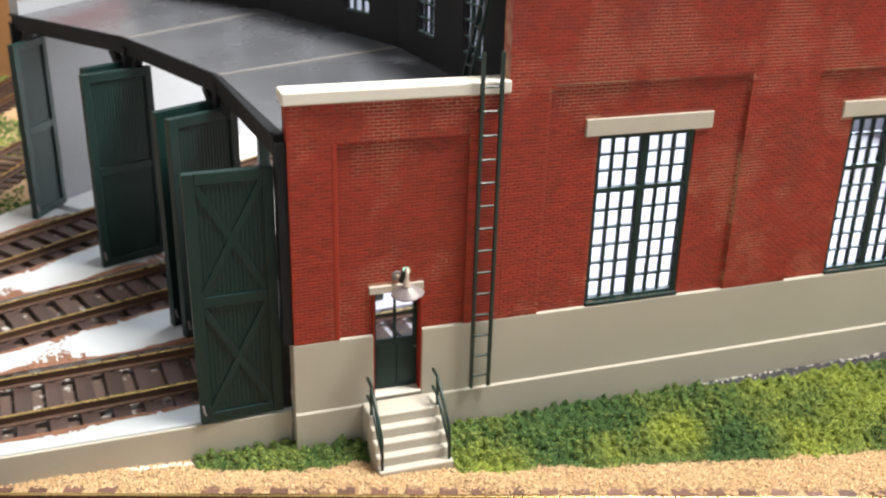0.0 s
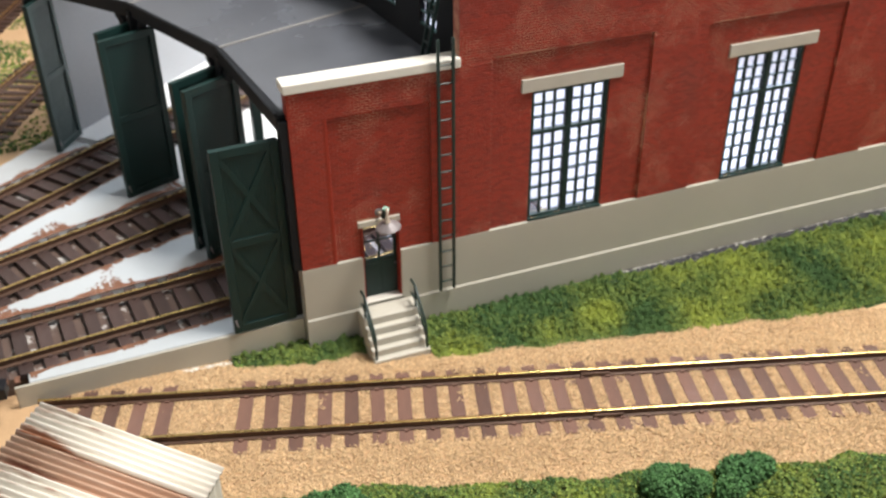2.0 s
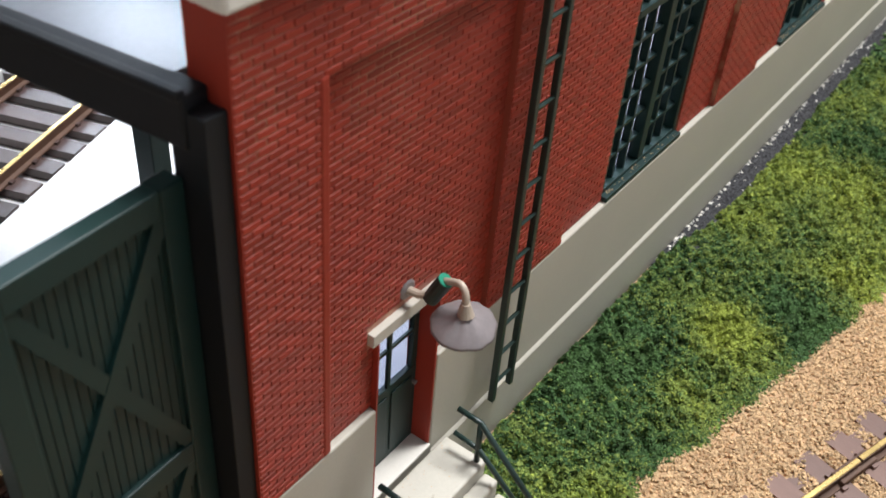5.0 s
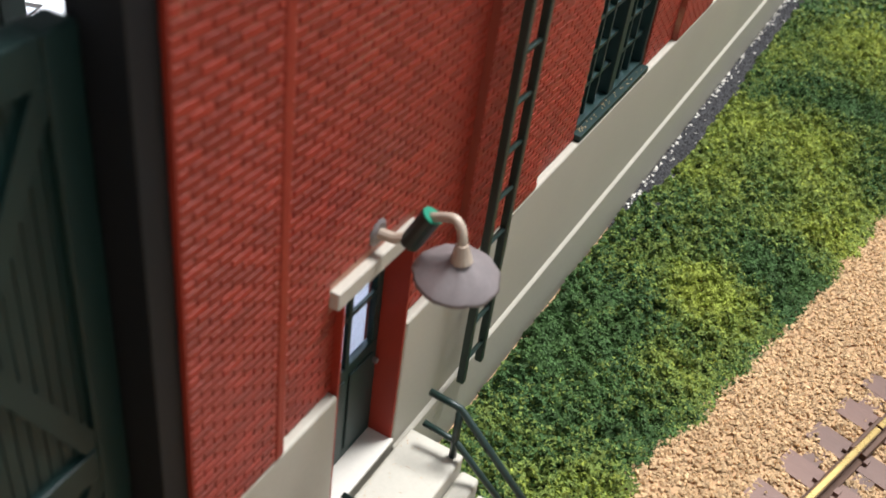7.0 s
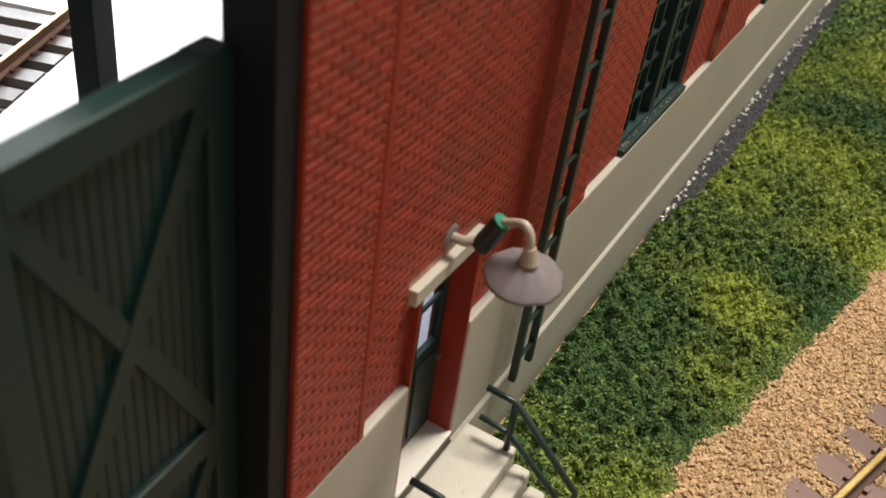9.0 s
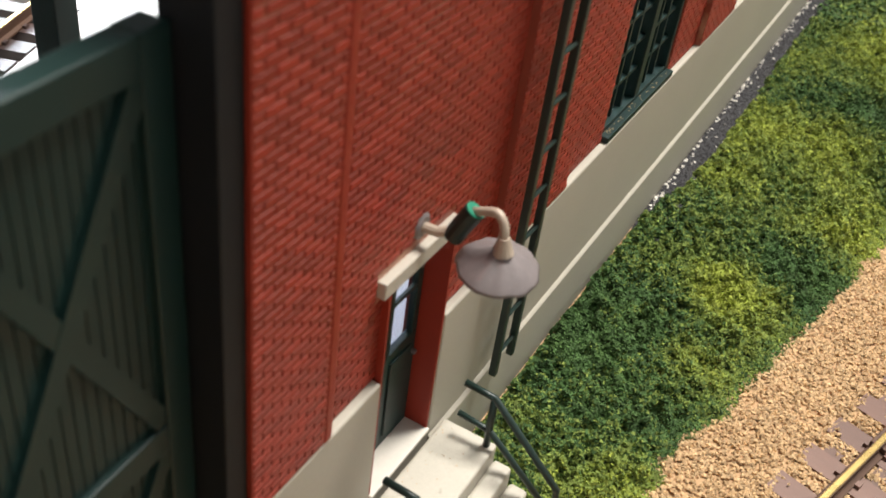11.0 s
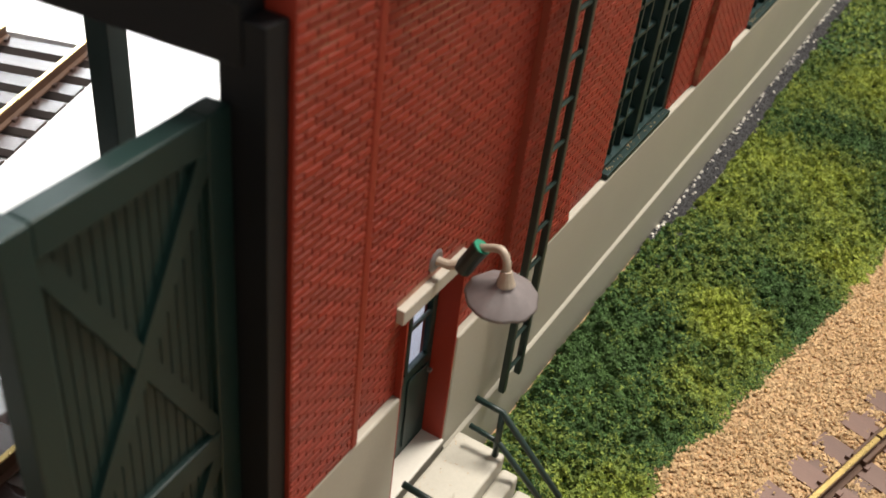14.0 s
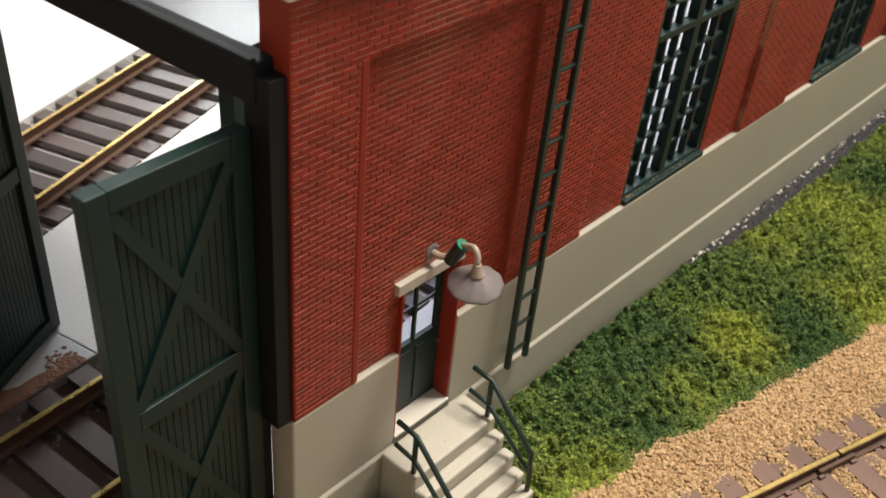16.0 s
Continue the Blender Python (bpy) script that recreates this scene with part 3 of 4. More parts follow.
def side_door():
    x0, x1, z0, z1 = DOOR_X0 + 0.1, DOOR_X1 - 0.12, DOOR_Z0 + 0.5, DOOR_Z1
    glass_z, y0, y1 = z0 + 13.4, 2.9, 3.7
    d = part("door", Shape().box(x0, x1, y0, y1, z0, glass_z).box(x0, x0 + 1.0, y0, y1, glass_z, z1).box(x1 - 1.0, x1, y0, y1, glass_z, z1).box(x0 + 1, x1 - 1, y0, y1, z1 - 1.0, z1), GREEN, house, "dark green side door with four panes", bevel=0.1)
    mid = (x0 + x1) / 2
    part("muntin", Shape().box(mid - 0.3, mid + 0.3, y0, y0 + 0.4, glass_z, z1 - 1), GREEN, d)
    part("muntin", Shape().box(x0 + 1, x1 - 1, y0 + 0.05, y0 + 0.4, glass_z + 6.2, glass_z + 6.7), GREEN, d)
    for a, b in ((x0 + 1.0, mid - 0.5), (mid + 0.5, x1 - 1.0)):
        part("door_panel", Shape().box(a, b, y0 - 0.22, y0, z0 + 1.4, glass_z - 1.3), GREEN, d, bevel=0.1)
    g = part("pane", Shape().box(x0 + 0.6, x1 - 0.6, y0 + 0.45, y0 + 0.55, glass_z - 0.4, z1 - 0.5), GLASS, d)
    g.visible_shadow = False
    part("door_knob", Shape().tube([(x1 - 0.55, y0, z0 + 10.6), (x1 - 0.55, y0 - 0.5, z0 + 10.6)], 0.3), LAMP_METAL, d, "small dull knob")
    for a, b in ((DOOR_X0 - 0.18, x0), (x1, DOOR_X1 + 0.18)):
        part("door_frame", Shape().box(a, b, 0.16, THICK, z0 - 0.5, z1), BRICK_PIECE, house, "red painted door reveal")
    part("threshold", Shape().box(DOOR_X0 - 0.1, DOOR_X1 + 0.1, -0.2, 3.9, DOOR_Z0, DOOR_Z0 + 0.5), WHITE, house, "pale threshold", bevel=0.1)
    part("door_lintel", Shape().box(DOOR_X0 - 1.1, DOOR_X1 + 0.5, 0.1, THICK, DOOR_Z1 + 0.02, DOOR_Z1 + 1.8), LINTEL, house, "pale stone door lintel", bevel=0.12)


side_door()

# floor, inner walls, low roof and clerestory
R_EAVE, R_CLERE = 225.4, 278.0


def floor_slabs():
    half = 15.6
    def sector(r0, r1, a0, a1):
        step = [a0 + (a1 - a0) * k / 8 for k in range(9)]
        return [tuple(polar(r0, d)) for d in step][::-1] + [tuple(polar(r1, d)) for d in step]

    part("track_bed", Shape().prism(sector(128, 226, 0.2, 43), -4, 7.2), BED, house, "dirty brown track bed before the doors")
    # the bed between the stall ties is drawn pale for the glare on it
    part("stall_floor", Shape().prism(sector(226, 324, 1.5, 43), -4, 7.2), SLAB_GLARE, house, "pale floor under the stall tracks")
    part("back_floor", Shape().prism(sector(324, 560, 1.2, 43), -4, 9.2), SLAB_GLARE, house, "pale concrete floor at the back of the stalls")
    lines = []
    for deg in STALL:
        d = Vector((math.cos(radians(deg)), math.sin(radians(deg))))
        lines.append((d, Vector((-d.y, d.x))))
    def on(i, r, off):
        d, nrm = lines[i]
        q = HUB + d * r + nrm * off
        return (q.x, q.y)
    part("floor_slab", Shape().prism([(-80, 2.6), (-0.6, 3.9), (-0.3, on(0, 226, -half)[1]), on(0, 145, -half)], -4, 9.3), SLAB, house, "pale concrete apron slab", bevel=0.4)
    part("stall_slab", Shape().prism([(0, THICK + 0.1), (330, THICK + 0.1), (330, on(0, 556, -half)[1]), on(0, 226.4, -half)], -4, 9.3), SLAB_GLARE, house, "white stall floor behind the wall")
    part("apron_wall", Shape().prism([(-84, 1.7), (-0.6, 3.0), (-0.6, 3.8), (-84, 2.5)], -4, 9.0), CONCRETE, house, "grey concrete front of the apron slab", bevel=0.25)
    for name, r0, r1, paint, label in (("floor_slab", 124, 226, SLAB, "pale concrete slab between tracks, rust along its edges"), ("stall_slab", 226.2, 560, SLAB_GLARE, "white stall floor between tracks")):
        for i in (0, 1):
            part(name, Shape().prism([on(i, r0, half), on(i, r1, half), on(i + 1, r1, -half), on(i + 1, r0, -half)], 2, 9.3), paint, house, label, bevel=0.2)
        part(name, Shape().prism([on(2, r0 + 4, half), on(2, r1, half), tuple(polar(r1, 44.5)), tuple(polar(r0 + 4, 44.5))], 2, 9.3), paint, house, label, bevel=0.2)


floor_slabs()
roof_z = lambda x, y: 76.6 + 3.0 * ((Vector((x, y)) - HUB).length - 220) / 55
for k in range(3):
    a, b = EDGES[k], EDGES[k + 1]
    p = [tuple(polar(R_EAVE, a)), tuple(polar(R_CLERE, a)), tuple(polar(R_CLERE, b)), tuple(polar(R_EAVE, b))]
    if k == 0:
        p = [(-1.2, 5.6), (51.0, 5.6), tuple(polar(R_CLERE, b)), tuple(polar(R_EAVE, b))]
    part("roof_section", Shape().prism(p, lambda x, y: roof_z(x, y) - 1.2, roof_z), ROOF, house, "weathered dark grey flat roof section")
    if k:
        q0, q1 = polar(R_EAVE - 0.5, a), polar(R_CLERE - 1, a)
        part("roof_seam", Shape().bar((q0.x, q0.y, roof_z(*q0) + 0.1), (q1.x, q1.y, roof_z(*q1) + 0.1), 1.1, 0.5), SEAM, house, "pale roof seam")
    e0, e1 = Vector((-1.3, 2.4)) if k == 0 else Vector(p[0]), Vector(p[3])
    part("fascia_beam", Shape().bar((e0.x, e0.y, 74.6), (e1.x, e1.y, 74.6), 3.0, 4.6), BLACKISH, house, "black eaves beam", bevel=0.3)
    part("gutter_edge", Shape().bar((e0.x - 1.4, e0.y, 77.0), (e1.x - 1.4, e1.y, 77.0), 1.0, 0.9), BLACKISH, house, bevel=0.2)
for k, deg in enumerate(EDGES):
    c = polar(R_EAVE - 0.3, deg)
    if k == 0:
        c = Vector((-2.0, 3.0))
    # the first post is pulled forward over the brick end to give its shade
    part("post", Shape().box(-2.5, -0.18, 0.45, 4.4, 27.9, 75.6) if k == 0 else Shape().bar((c.x, c.y, 7), (c.x, c.y, 74.6), 3.6, 3.6, up=(0.97, 0.2, 0)), BLACKISH, house, "black timber post", bevel=0.1)
    if k == 0:
        part("post_foot", Shape().box(-3.0, -0.55, 4.3, 7.2, 9.4, 30.0), BLACKISH, house, "black foot of the timber post", bevel=0.1)
    for side in (-1, 1):
        if k == 0 or (k == 3 and side > 0):
            continue
        t = Vector((-math.sin(radians(deg + 7.5 * side)), math.cos(radians(deg + 7.5 * side)))) * side
        a, b = c + t * 1.4, c + t * 7.5
        part("knee_brace", Shape().bar((a.x, a.y, 63.5), (b.x, b.y, 72.6), 2.4, 2.2), BLACKISH, house, bevel=0.15)
for deg in (10.5, 25.5):
    for rr in (264.4,):
        q = polar(rr, deg)
        part("inner_post", Shape().bar((q.x, q.y, 7), (q.x, q.y, 77), 3.6, 3.6, up=(1, 0.1, 0)), GREEN, house, "green roof post", bevel=0.2)


def clerestory(k):
    a, b = EDGES[k], EDGES[k + 1]
    p, q = polar(R_CLERE, a), polar(R_CLERE, b)
    if k == 0:
        p = Vector((51.0, 5.0))
    d = (q - p)
    ln = d.length
    d.normalize()
    nrm = Vector((d.y, -d.x))
    m = Matrix(((d.x, nrm.x, 0, p.x), (d.y, nrm.y, 0, p.y), (0, 0, 1, 0), (0, 0, 0, 1)))
    z0, z1, w0, w1 = 77.0, 107.5, 86.5, 102.5
    xs = [ln * f for f in (0.2, 0.2 + 0.17, 0.63, 0.63 + 0.17)]
    cl = part("clerestory", Shape().box(0, ln, 0, 2, z0, w0, m).box(0, ln, 0, 2, w1, z1, m).box(0, xs[0], 0, 2, w0, w1, m).box(xs[1], xs[2], 0, 2, w0, w1, m).box(xs[3], ln, 0, 2, w0, w1, m), BLACKISH, house, "black clerestory wall with small windows")
    for x0, x1 in ((xs[0], xs[1]), (xs[2], xs[3])):
        fr = part("clerestory_window", Shape().box(x0, x1, 0.3, 1.7, w0, w0 + 0.5, m).box(x0, x1, 0.3, 1.7, w1 - 0.5, w1, m), GREEN, cl)
        s = Shape()
        for j in range(1, 3):
            x = x0 + (x1 - x0) * j / 3
            s.box(x - 0.2, x + 0.2, 0.5, 1.5, w0, w1, m)
        for j in range(1, 4):
            z = w0 + (w1 - w0) * j / 4
            s.box(x0, x1, 0.55, 1.45, z - 0.2, z + 0.2, m)
        part("clerestory_muntins", s, GREEN, cl)
        g = part("pane", Shape().box(x0, x1, 0.9, 1.0, w0, w1, m), GLASS, cl)
        g.visible_shadow = False
    part("clerestory_cap", Shape().box(-0.5, ln + 0.5, -1.5, 3.5, z1, z1 + 1.6, m), GREEN, cl, "green painted cap board", bevel=0.2)


for k in range(3):
    clerestory(k)

# far side wall and rear wall close the building
fa, fb = polar(R_EAVE, EDGES[3]), polar(560, EDGES[3])
part("far_wall", Shape().bar((fa.x, fa.y, 46), (fb.x, fb.y, 46), 4.0, 84), INNER, house, "pale grey inside of the far wall")
fc = polar(R_CLERE, EDGES[3])
part("far_parapet", Shape().bar((fa.x, fa.y, 86), (fc.x, fc.y, 86), 4.4, 8), BRICK_PIECE, house, "red brick parapet end")
part("coping", Shape().bar((fa.x, fa.y, 91), (fc.x, fc.y, 91), 5.6, 2.2), WHITE, house, bevel=0.3)
rear = Shape()
for a, b in zip((0.2, 14, 28), (14, 28, 43.1)):
    p, q = polar(556, a), polar(556, b)
    rear.bar((p.x, p.y, 35), (q.x, q.y, 35), 4.0, 60)
part("rear_wall", rear, INNER, house, "pale grey inside of the rear wall")


def engine_door(hinge, tip, braced, label):
    """One tall door leaf of boards with frame and crossed braces, standing open."""
    h, t = Vector(hinge), Vector(tip)
    d = t - h
    w = d.length
    d.normalize()
    nrm = Vector((-d.y, d.x))
    if nrm.y > 0:
        nrm = -nrm
    m = Matrix(((d.x, nrm.x, 0, h.x), (d.y, nrm.y, 0, h.y), (0, 0, 1, 0), (0, 0, 0, 1)))
    z0, z1 = 9.5, 69.6
    leaf = Shape().box(0.4, w - 0.4, -0.75, -0.05, z0 + 0.3, z1 - 0.3, m)
    door = part("engine_door", leaf, GREEN, house, label)
    count = int((w - 4) / 0.9)
    pw = (w - 4) / count
    plank = Shape().box(0, pw - 0.12, -0.95, 0.15, z0 + 2, z1 - 2).mesh("plank", GREEN)
    for i in range(count):
        o = m @ Vector((2.0 + pw * i, 0, 0))
        piece("plank", plank, door, Matrix.Translation(o * MM) @ m.to_3x3().to_4x4())
    part("stile", Shape().box(0, 2.4, -1.3, 0.75, z0, z1, m), GREEN, door, bevel=0.15)
    part("stile", Shape().box(w - 2.4, w, -1.3, 0.75, z0, z1, m), GREEN, door, bevel=0.15)
    zm = (z0 + z1) / 2 - 1
    for za in (z0, zm, z1 - 2.6):
        part("rail_board", Shape().box(2.4, w - 2.4, -1.2, 0.7, za, za + 2.6, m), GREEN, door, bevel=0.15)
    if braced:
        for za, zb in ((z0 + 2.6, zm), (zm + 2.6, z1 - 2.6)):
            for lift, (u, v) in enumerate((((2.4, za), (w - 2.4, zb)), ((w - 2.4, za), (2.4, zb)))):
                p, q = m @ Vector((u[0], 0.2 + 0.06 * lift, u[1])), m @ Vector((v[0], 0.2 + 0.06 * lift, v[1]))
                part("brace", Shape().bar(p, q, 1.5, 0.7, up=m.to_3x3() @ Vector((0, 1, 0))), GREEN, door)
    c = m @ Vector((w - 0.6, 0.9, z0 + 5.0))
    part("latch", Shape().tube([c, c + Vector((0.2, -0.5, -1.6)), c + Vector((0.5, -0.4, -2.4))], 0.28, 6), LAMP_METAL, door, "small bare metal latch")
    return door


engine_door((-2.7, 4.0), (-21.75, 2.9), True, "open dark green boarded engine door with crossed braces")
engine_door((-3.4, 56.0), (-21.4, 46.2), False, "open dark green boarded engine door")
engine_door((-6.4, 64.4), (-24.0, 54.0), False, "open dark green boarded engine door")
engine_door((-21.8, 108.6), (-41.5, 100.0), False, "open dark green boarded engine door")
engine_door((-25.4, 118.6), (-41.2, 108.6), False, "open dark green boarded engine door")
engine_door((-53.5, 164.0), (-62.9, 148.5), False, "open dark green boarded engine door")

# ---- steps, ladder and lamp at the side door ----
steps = thing("entrance_steps", (24, -8, 0), "cream moulded entrance steps with dark green handrails", "steps")
SX0, SX1 = 15.3, 33.2
part("landing", Shape().box(SX0, SX1, -7.3, -0.52, -4, 10.6), STEP, steps, "worn cream landing", bevel=0.35)
for y1, z in ((-7.3, 8.3), (-9.7, 6.0), (-12.0, 3.7), (-14.3, 1.5)):
    part("step", Shape().box(SX0, SX1, y1 - 2.3, y1, -4, z), STEP, steps, bevel=0.45)
for x in (SX0 + 0.9, SX1 - 0.9):
    rail = part("handrail", Shape().tube([(x, -2.6, 18.2), (x, -6.2, 18.0), (x, -15.2, 9.4), (x, -15.7, 1.2)], 0.42, 7), LADDER_GREEN, steps, "dark green tubular handrail", smooth=True)
    part("lower_rail", Shape().tube([(x, -2.4, 13.4), (x, -6.4, 13.0), (x, -15.4, 5.2)], 0.38, 7), LADDER_GREEN, rail, smooth=True)
    part("rail_post", Shape().tube([(x, -6.2, 18.0), (x, -6.3, 10.2)], 0.42, 7), LADDER_GREEN, rail, smooth=True)

ladder = thing("wall_ladder", (44.5, -1.6, 10.8), "dark green steel ladder fixed to the brick wall", "ladder")
for x in (42.4, 46.9):
    part("stringer", Shape().box(x - 0.42, x + 0.42, -2.2, -1.3, 10.8, 93.0), LADDER_GREEN, ladder, bevel=0.12)
for k in range(14):
    z = 14.0 + k * 5.5
    part("rung", Shape().tube([(42.4, -1.75, z), (46.9, -1.75, z)], 0.3, 6), LADDER_GREEN, ladder)
for z in (80,):
    for x in (42.4, 46.9):
        part("bracket", Shape().box(x - 0.25, x + 0.25, -1.3, 0.1, z - 0.25, z + 0.25), LADDER_GREEN, ladder)

roof_ladder = thing("roof_ladder", (44, 14, 80), "green ladder leaning on the clerestory above the roof", "ladder")
fx, tx = Vector((43.0, 13.0, 79.6)), Vector((50.5, 12.0, 116.0))
for off in (-2.0, 2.0):
    o = Vector((0.2, off, 0))
    part("stringer", Shape().bar(fx + o, tx + o, 0.8, 0.9, up=(0, 1, 0)), GREEN, roof_ladder)
for k in range(8):
    c = fx.lerp(tx, (k + 0.7) / 8.4)
    part("rung", Shape().tube([c + Vector((0, -2, 0)), c + Vector((0, 2, 0))], 0.3, 6), GREEN, roof_ladder)

lamp = thing("wall_lamp", (24.3, 0.6, 42), "small gooseneck wall lamp with dull metal shade", "lamp")
part("wall_plate", Shape().tube([(24.2, 1.45, 42.0), (24.2, 0.9, 42.0), (24.2, 0.7, 42.0)], [1.3, 1.3, 1.0], 24), LAMP_METAL, lamp, smooth=False)
part("stub", Shape().tube([(24.2, 0.9, 42.0), (24.35, -0.6, 42.0), (24.8, -2.2, 42.6)], 0.5, 10), LAMP_ARM, lamp)
sleeve = part("sleeve", Shape().tube([(24.7, -1.9, 41.9), (25.1, -3.4, 45.1)], 0.95, 14), LADDER_GREEN, lamp, "dark green sleeve", smooth=False)
part("sleeve_end", Shape().tube([(25.1, -3.4, 45.1), (25.12, -3.47, 45.22)], 0.93, 14), SLEEVE_END, lamp, "bright green sleeve end")
goose = [(25.1 - 0.9 * f, -3.3 - 3.5 * math.sin(f * 1.5708), 45.0 + 1.3 * math.sin(f * 2.4) - 3.6 * max(0.0, f - 0.45) ** 1.2) for f in [i / 14 for i in range(15)]]
part("gooseneck", Shape().tube(goose, 0.42, 10), LAMP_ARM, lamp, "bone-coloured bent arm", smooth=True)
gx, gy, gz = goose[-1]
part("socket", Shape().tube([(gx, gy, gz + 0.3), (gx, gy - 0.1, gz - 0.7), (gx, gy - 0.2, gz - 1.3)], [0.55, 0.8, 0.95], 14), LAMP_ARM, lamp)
shade = ((0.75, -1.1), (1.4, -1.55), (2.5, -2.25), (3.5, -3.0), (3.72, -3.25), (3.6, -3.3), (2.4, -2.5), (0.6, -1.6))
s = Shape()
nseg = 32
tip = Matrix.Translation((gx, gy, gz)) @ Matrix.Rotation(radians(3), 4, "X") @ Matrix.Rotation(radians(-6), 4, "Y")
rim = [1.0 + 0.02 * math.sin(j * 2.1) + 0.015 * math.sin(j * 0.9) for j in range(nseg)]
s.add([tip @ Vector((r * rim[j] * math.cos(6.28318 * j / nseg), r * rim[j] * math.sin(6.28318 * j / nseg), z + 0.06 * math.sin(j * 1.7))) for r, z in shade for j in range(nseg)], [(i * nseg + j, i * nseg + (j + 1) % nseg, (i + 1) * nseg + (j + 1) % nseg, (i + 1) * nseg + j) for i in range(len(shade) - 1) for j in range(nseg)])
part("shade", s, LAMP_METAL, lamp, "dull metal cone shade", smooth=True)

# ---- corrugated shed ----
shed = thing("tin_shed", (-60, -90, 0), "corrugated tin shed with white roof streaked with rust", "shed")
U, V = Vector((-0.588, -0.809)), Vector((-0.809, 0.588))
CORNER = Vector((-38.0, -82.0))


def corrugated(origin, along, across, nrm, length, width, pitch, amp, material, label):
    """A wavy sheet in its own frame: waves repeat along `along`, their lines run along `across`."""
    n = int(length / pitch * 8)
    s = Shape()
    rows = []
    for i in range(n + 1):
        a = length * i / n
        h = amp * math.cos(6.28318 * a / pitch)
        for w in (0, width):
            for th in (0, -0.35):
                rows.append((a, w, h + th))
    f = []
    for i in range(n):
        k = i * 4
        f += [(k, k + 4, k + 6, k + 2), (k + 1, k + 3, k + 7, k + 5), (k, k + 1, k + 5, k + 4), (k + 2, k + 6, k + 7, k + 3)]
    f += [(0, 2, 3, 1), (n * 4, n * 4 + 1, n * 4 + 3, n * 4 + 2)]
    s.add(rows, f)
    name = "roof_sheet" if material in (TIN, TIN_RUST) else "shed_wall"
    ob = new(name, s.mesh(name, material, smooth=True))
    o = origin * MM
    ob.matrix_basis = Matrix(((along.x, across.x, nrm.x, o.x), (along.y, across.y, nrm.y, o.y), (along.z, across.z, nrm.z, o.z), (0, 0, 0, 1)))
    hang(ob, shed)
    return tagged(ob, label)


u3, v3 = Vector((U.x, U.y, 0)), Vector((V.x, V.y, 0))
slope = (v3 * 41.0 + Vector((0, 0, 9.5)))
sw = slope.length
slope.normalize()
rn = u3.cross(slope)
rn = rn if rn.z > 0 else -rn
c0 = Vector((CORNER.x, CORNER.y, 38.5))
SHED_LEN = 54.0
RUSTY, WEATHERED, UP = "rust-streaked corrugated roof sheet", "weathered corrugated wall", Vector((0, 0, 1))
corrugated(c0, u3, slope, rn, 9.0, sw, 1.68, 0.6, TIN, RUSTY)
corrugated(c0 + u3 * 8.4 - rn * 0.3 + slope * 0.6, u3, slope, rn, 9.6, sw - 0.6, 1.68, 0.6, TIN_RUST, RUSTY)
corrugated(c0 + u3 * 17.4 - slope * 0.7 + rn * 0.25, u3, slope, rn, 18.0, sw + 0.7, 1.68, 0.6, TIN, RUSTY)
corrugated(c0 + u3 * 34.8, u3, slope, rn, SHED_LEN - 34.8, sw, 1.68, 0.6, TIN, RUSTY)
w0 = c0 + u3 * 1.2 + v3 * 1.2
f0 = Vector((w0.x, w0.y, -2))
w1, w2 = f0 + v3 * 38.5, f0 + u3 * (SHED_LEN - 2.4)
corrugated(f0, u3, UP, -v3, SHED_LEN - 2.4, 39.6, 2.4, 0.6, TIN_WALL, WEATHERED)
corrugated(f0, v3, UP, -u3, 38.5, 39.6, 2.4, 0.6, TIN_WALL, WEATHERED)
corrugated(w1, u3, UP, v3, SHED_LEN - 2.4, 48.4, 2.4, 0.6, TIN_WALL, WEATHERED)
corrugated(w2, v3, UP, u3, 38.5, 39.6, 2.4, 0.6, TIN_WALL, WEATHERED)
gable = Shape()
for q in (w0 + u3 * 0.5, w2 - u3 * 0.5):
    a, b = q, q + v3 * 38.5
    gable.add([(a.x, a.y, 37), (b.x, b.y, 37), (b.x, b.y, 46.6), (a.x, a.y, 37.8)], [(0, 1, 2, 3)])
part("gable_board", gable, TIN_WALL, shed)

# ---- engine tender on the turntable, carriage on the siding ----
def wheel_set(parent, m, x, z, r=5.0, half=9.0):
    for side in (-1, 1):
        a, b = m @ Vector((x, side * half, z)), m @ Vector((x, side * (half - 2.2), z))
        w = part("wheel", Shape().tube([a, b], r, 20), LOCO, parent, bevel=0.2)
        c = m @ Vector((x, side * (half + 0.3), z))
        part("axle_box", Shape().tube([c, m @ Vector((x, side * (half + 1.3), z))], 1.6, 8), LOCO_DIRT, w)


eng = thing("steam_engine", (-150, 0, 2), "black model steam engine standing on the turntable", "engine")
ang = math.degrees(math.atan2(-13, 121))
EM = Matrix.Translation((-92.0, -3.0, 0)) @ Matrix.Rotation(radians(ang), 4, "Z")
part("deck", Shape().box(-70, 0, -14.2, 14.2, 17, 19, EM), LOCO_DIRT, eng, "dusty brown footplate", bevel=0.3)
part("tank", Shape().box(-68, -8.5, -13, 13, 19, 42, EM), LOCO, eng, "black tank body with a white number", bevel=1.0)
part("coal_bunker", Shape().box(-64, -15, -10.5, 10.5, 42, 45, EM), LOCO, eng, bevel=0.8)
part("frame", Shape().box(-68, -2, -8, 8, 10, 17, EM), LOCO, eng)
part("bumper_beam", Shape().box(-1.5, 0.8, -15, 15, 12.5, 17.5, EM), LOCO_DIRT, eng, bevel=0.3)
part("coupler", Shape().box(0.8, 6.5, -1.6, 1.6, 12.2, 15.2, EM).box(4.6, 7.2, -2.6, 2.6, 11.8, 15.6, EM), LOCO, eng, bevel=0.4)
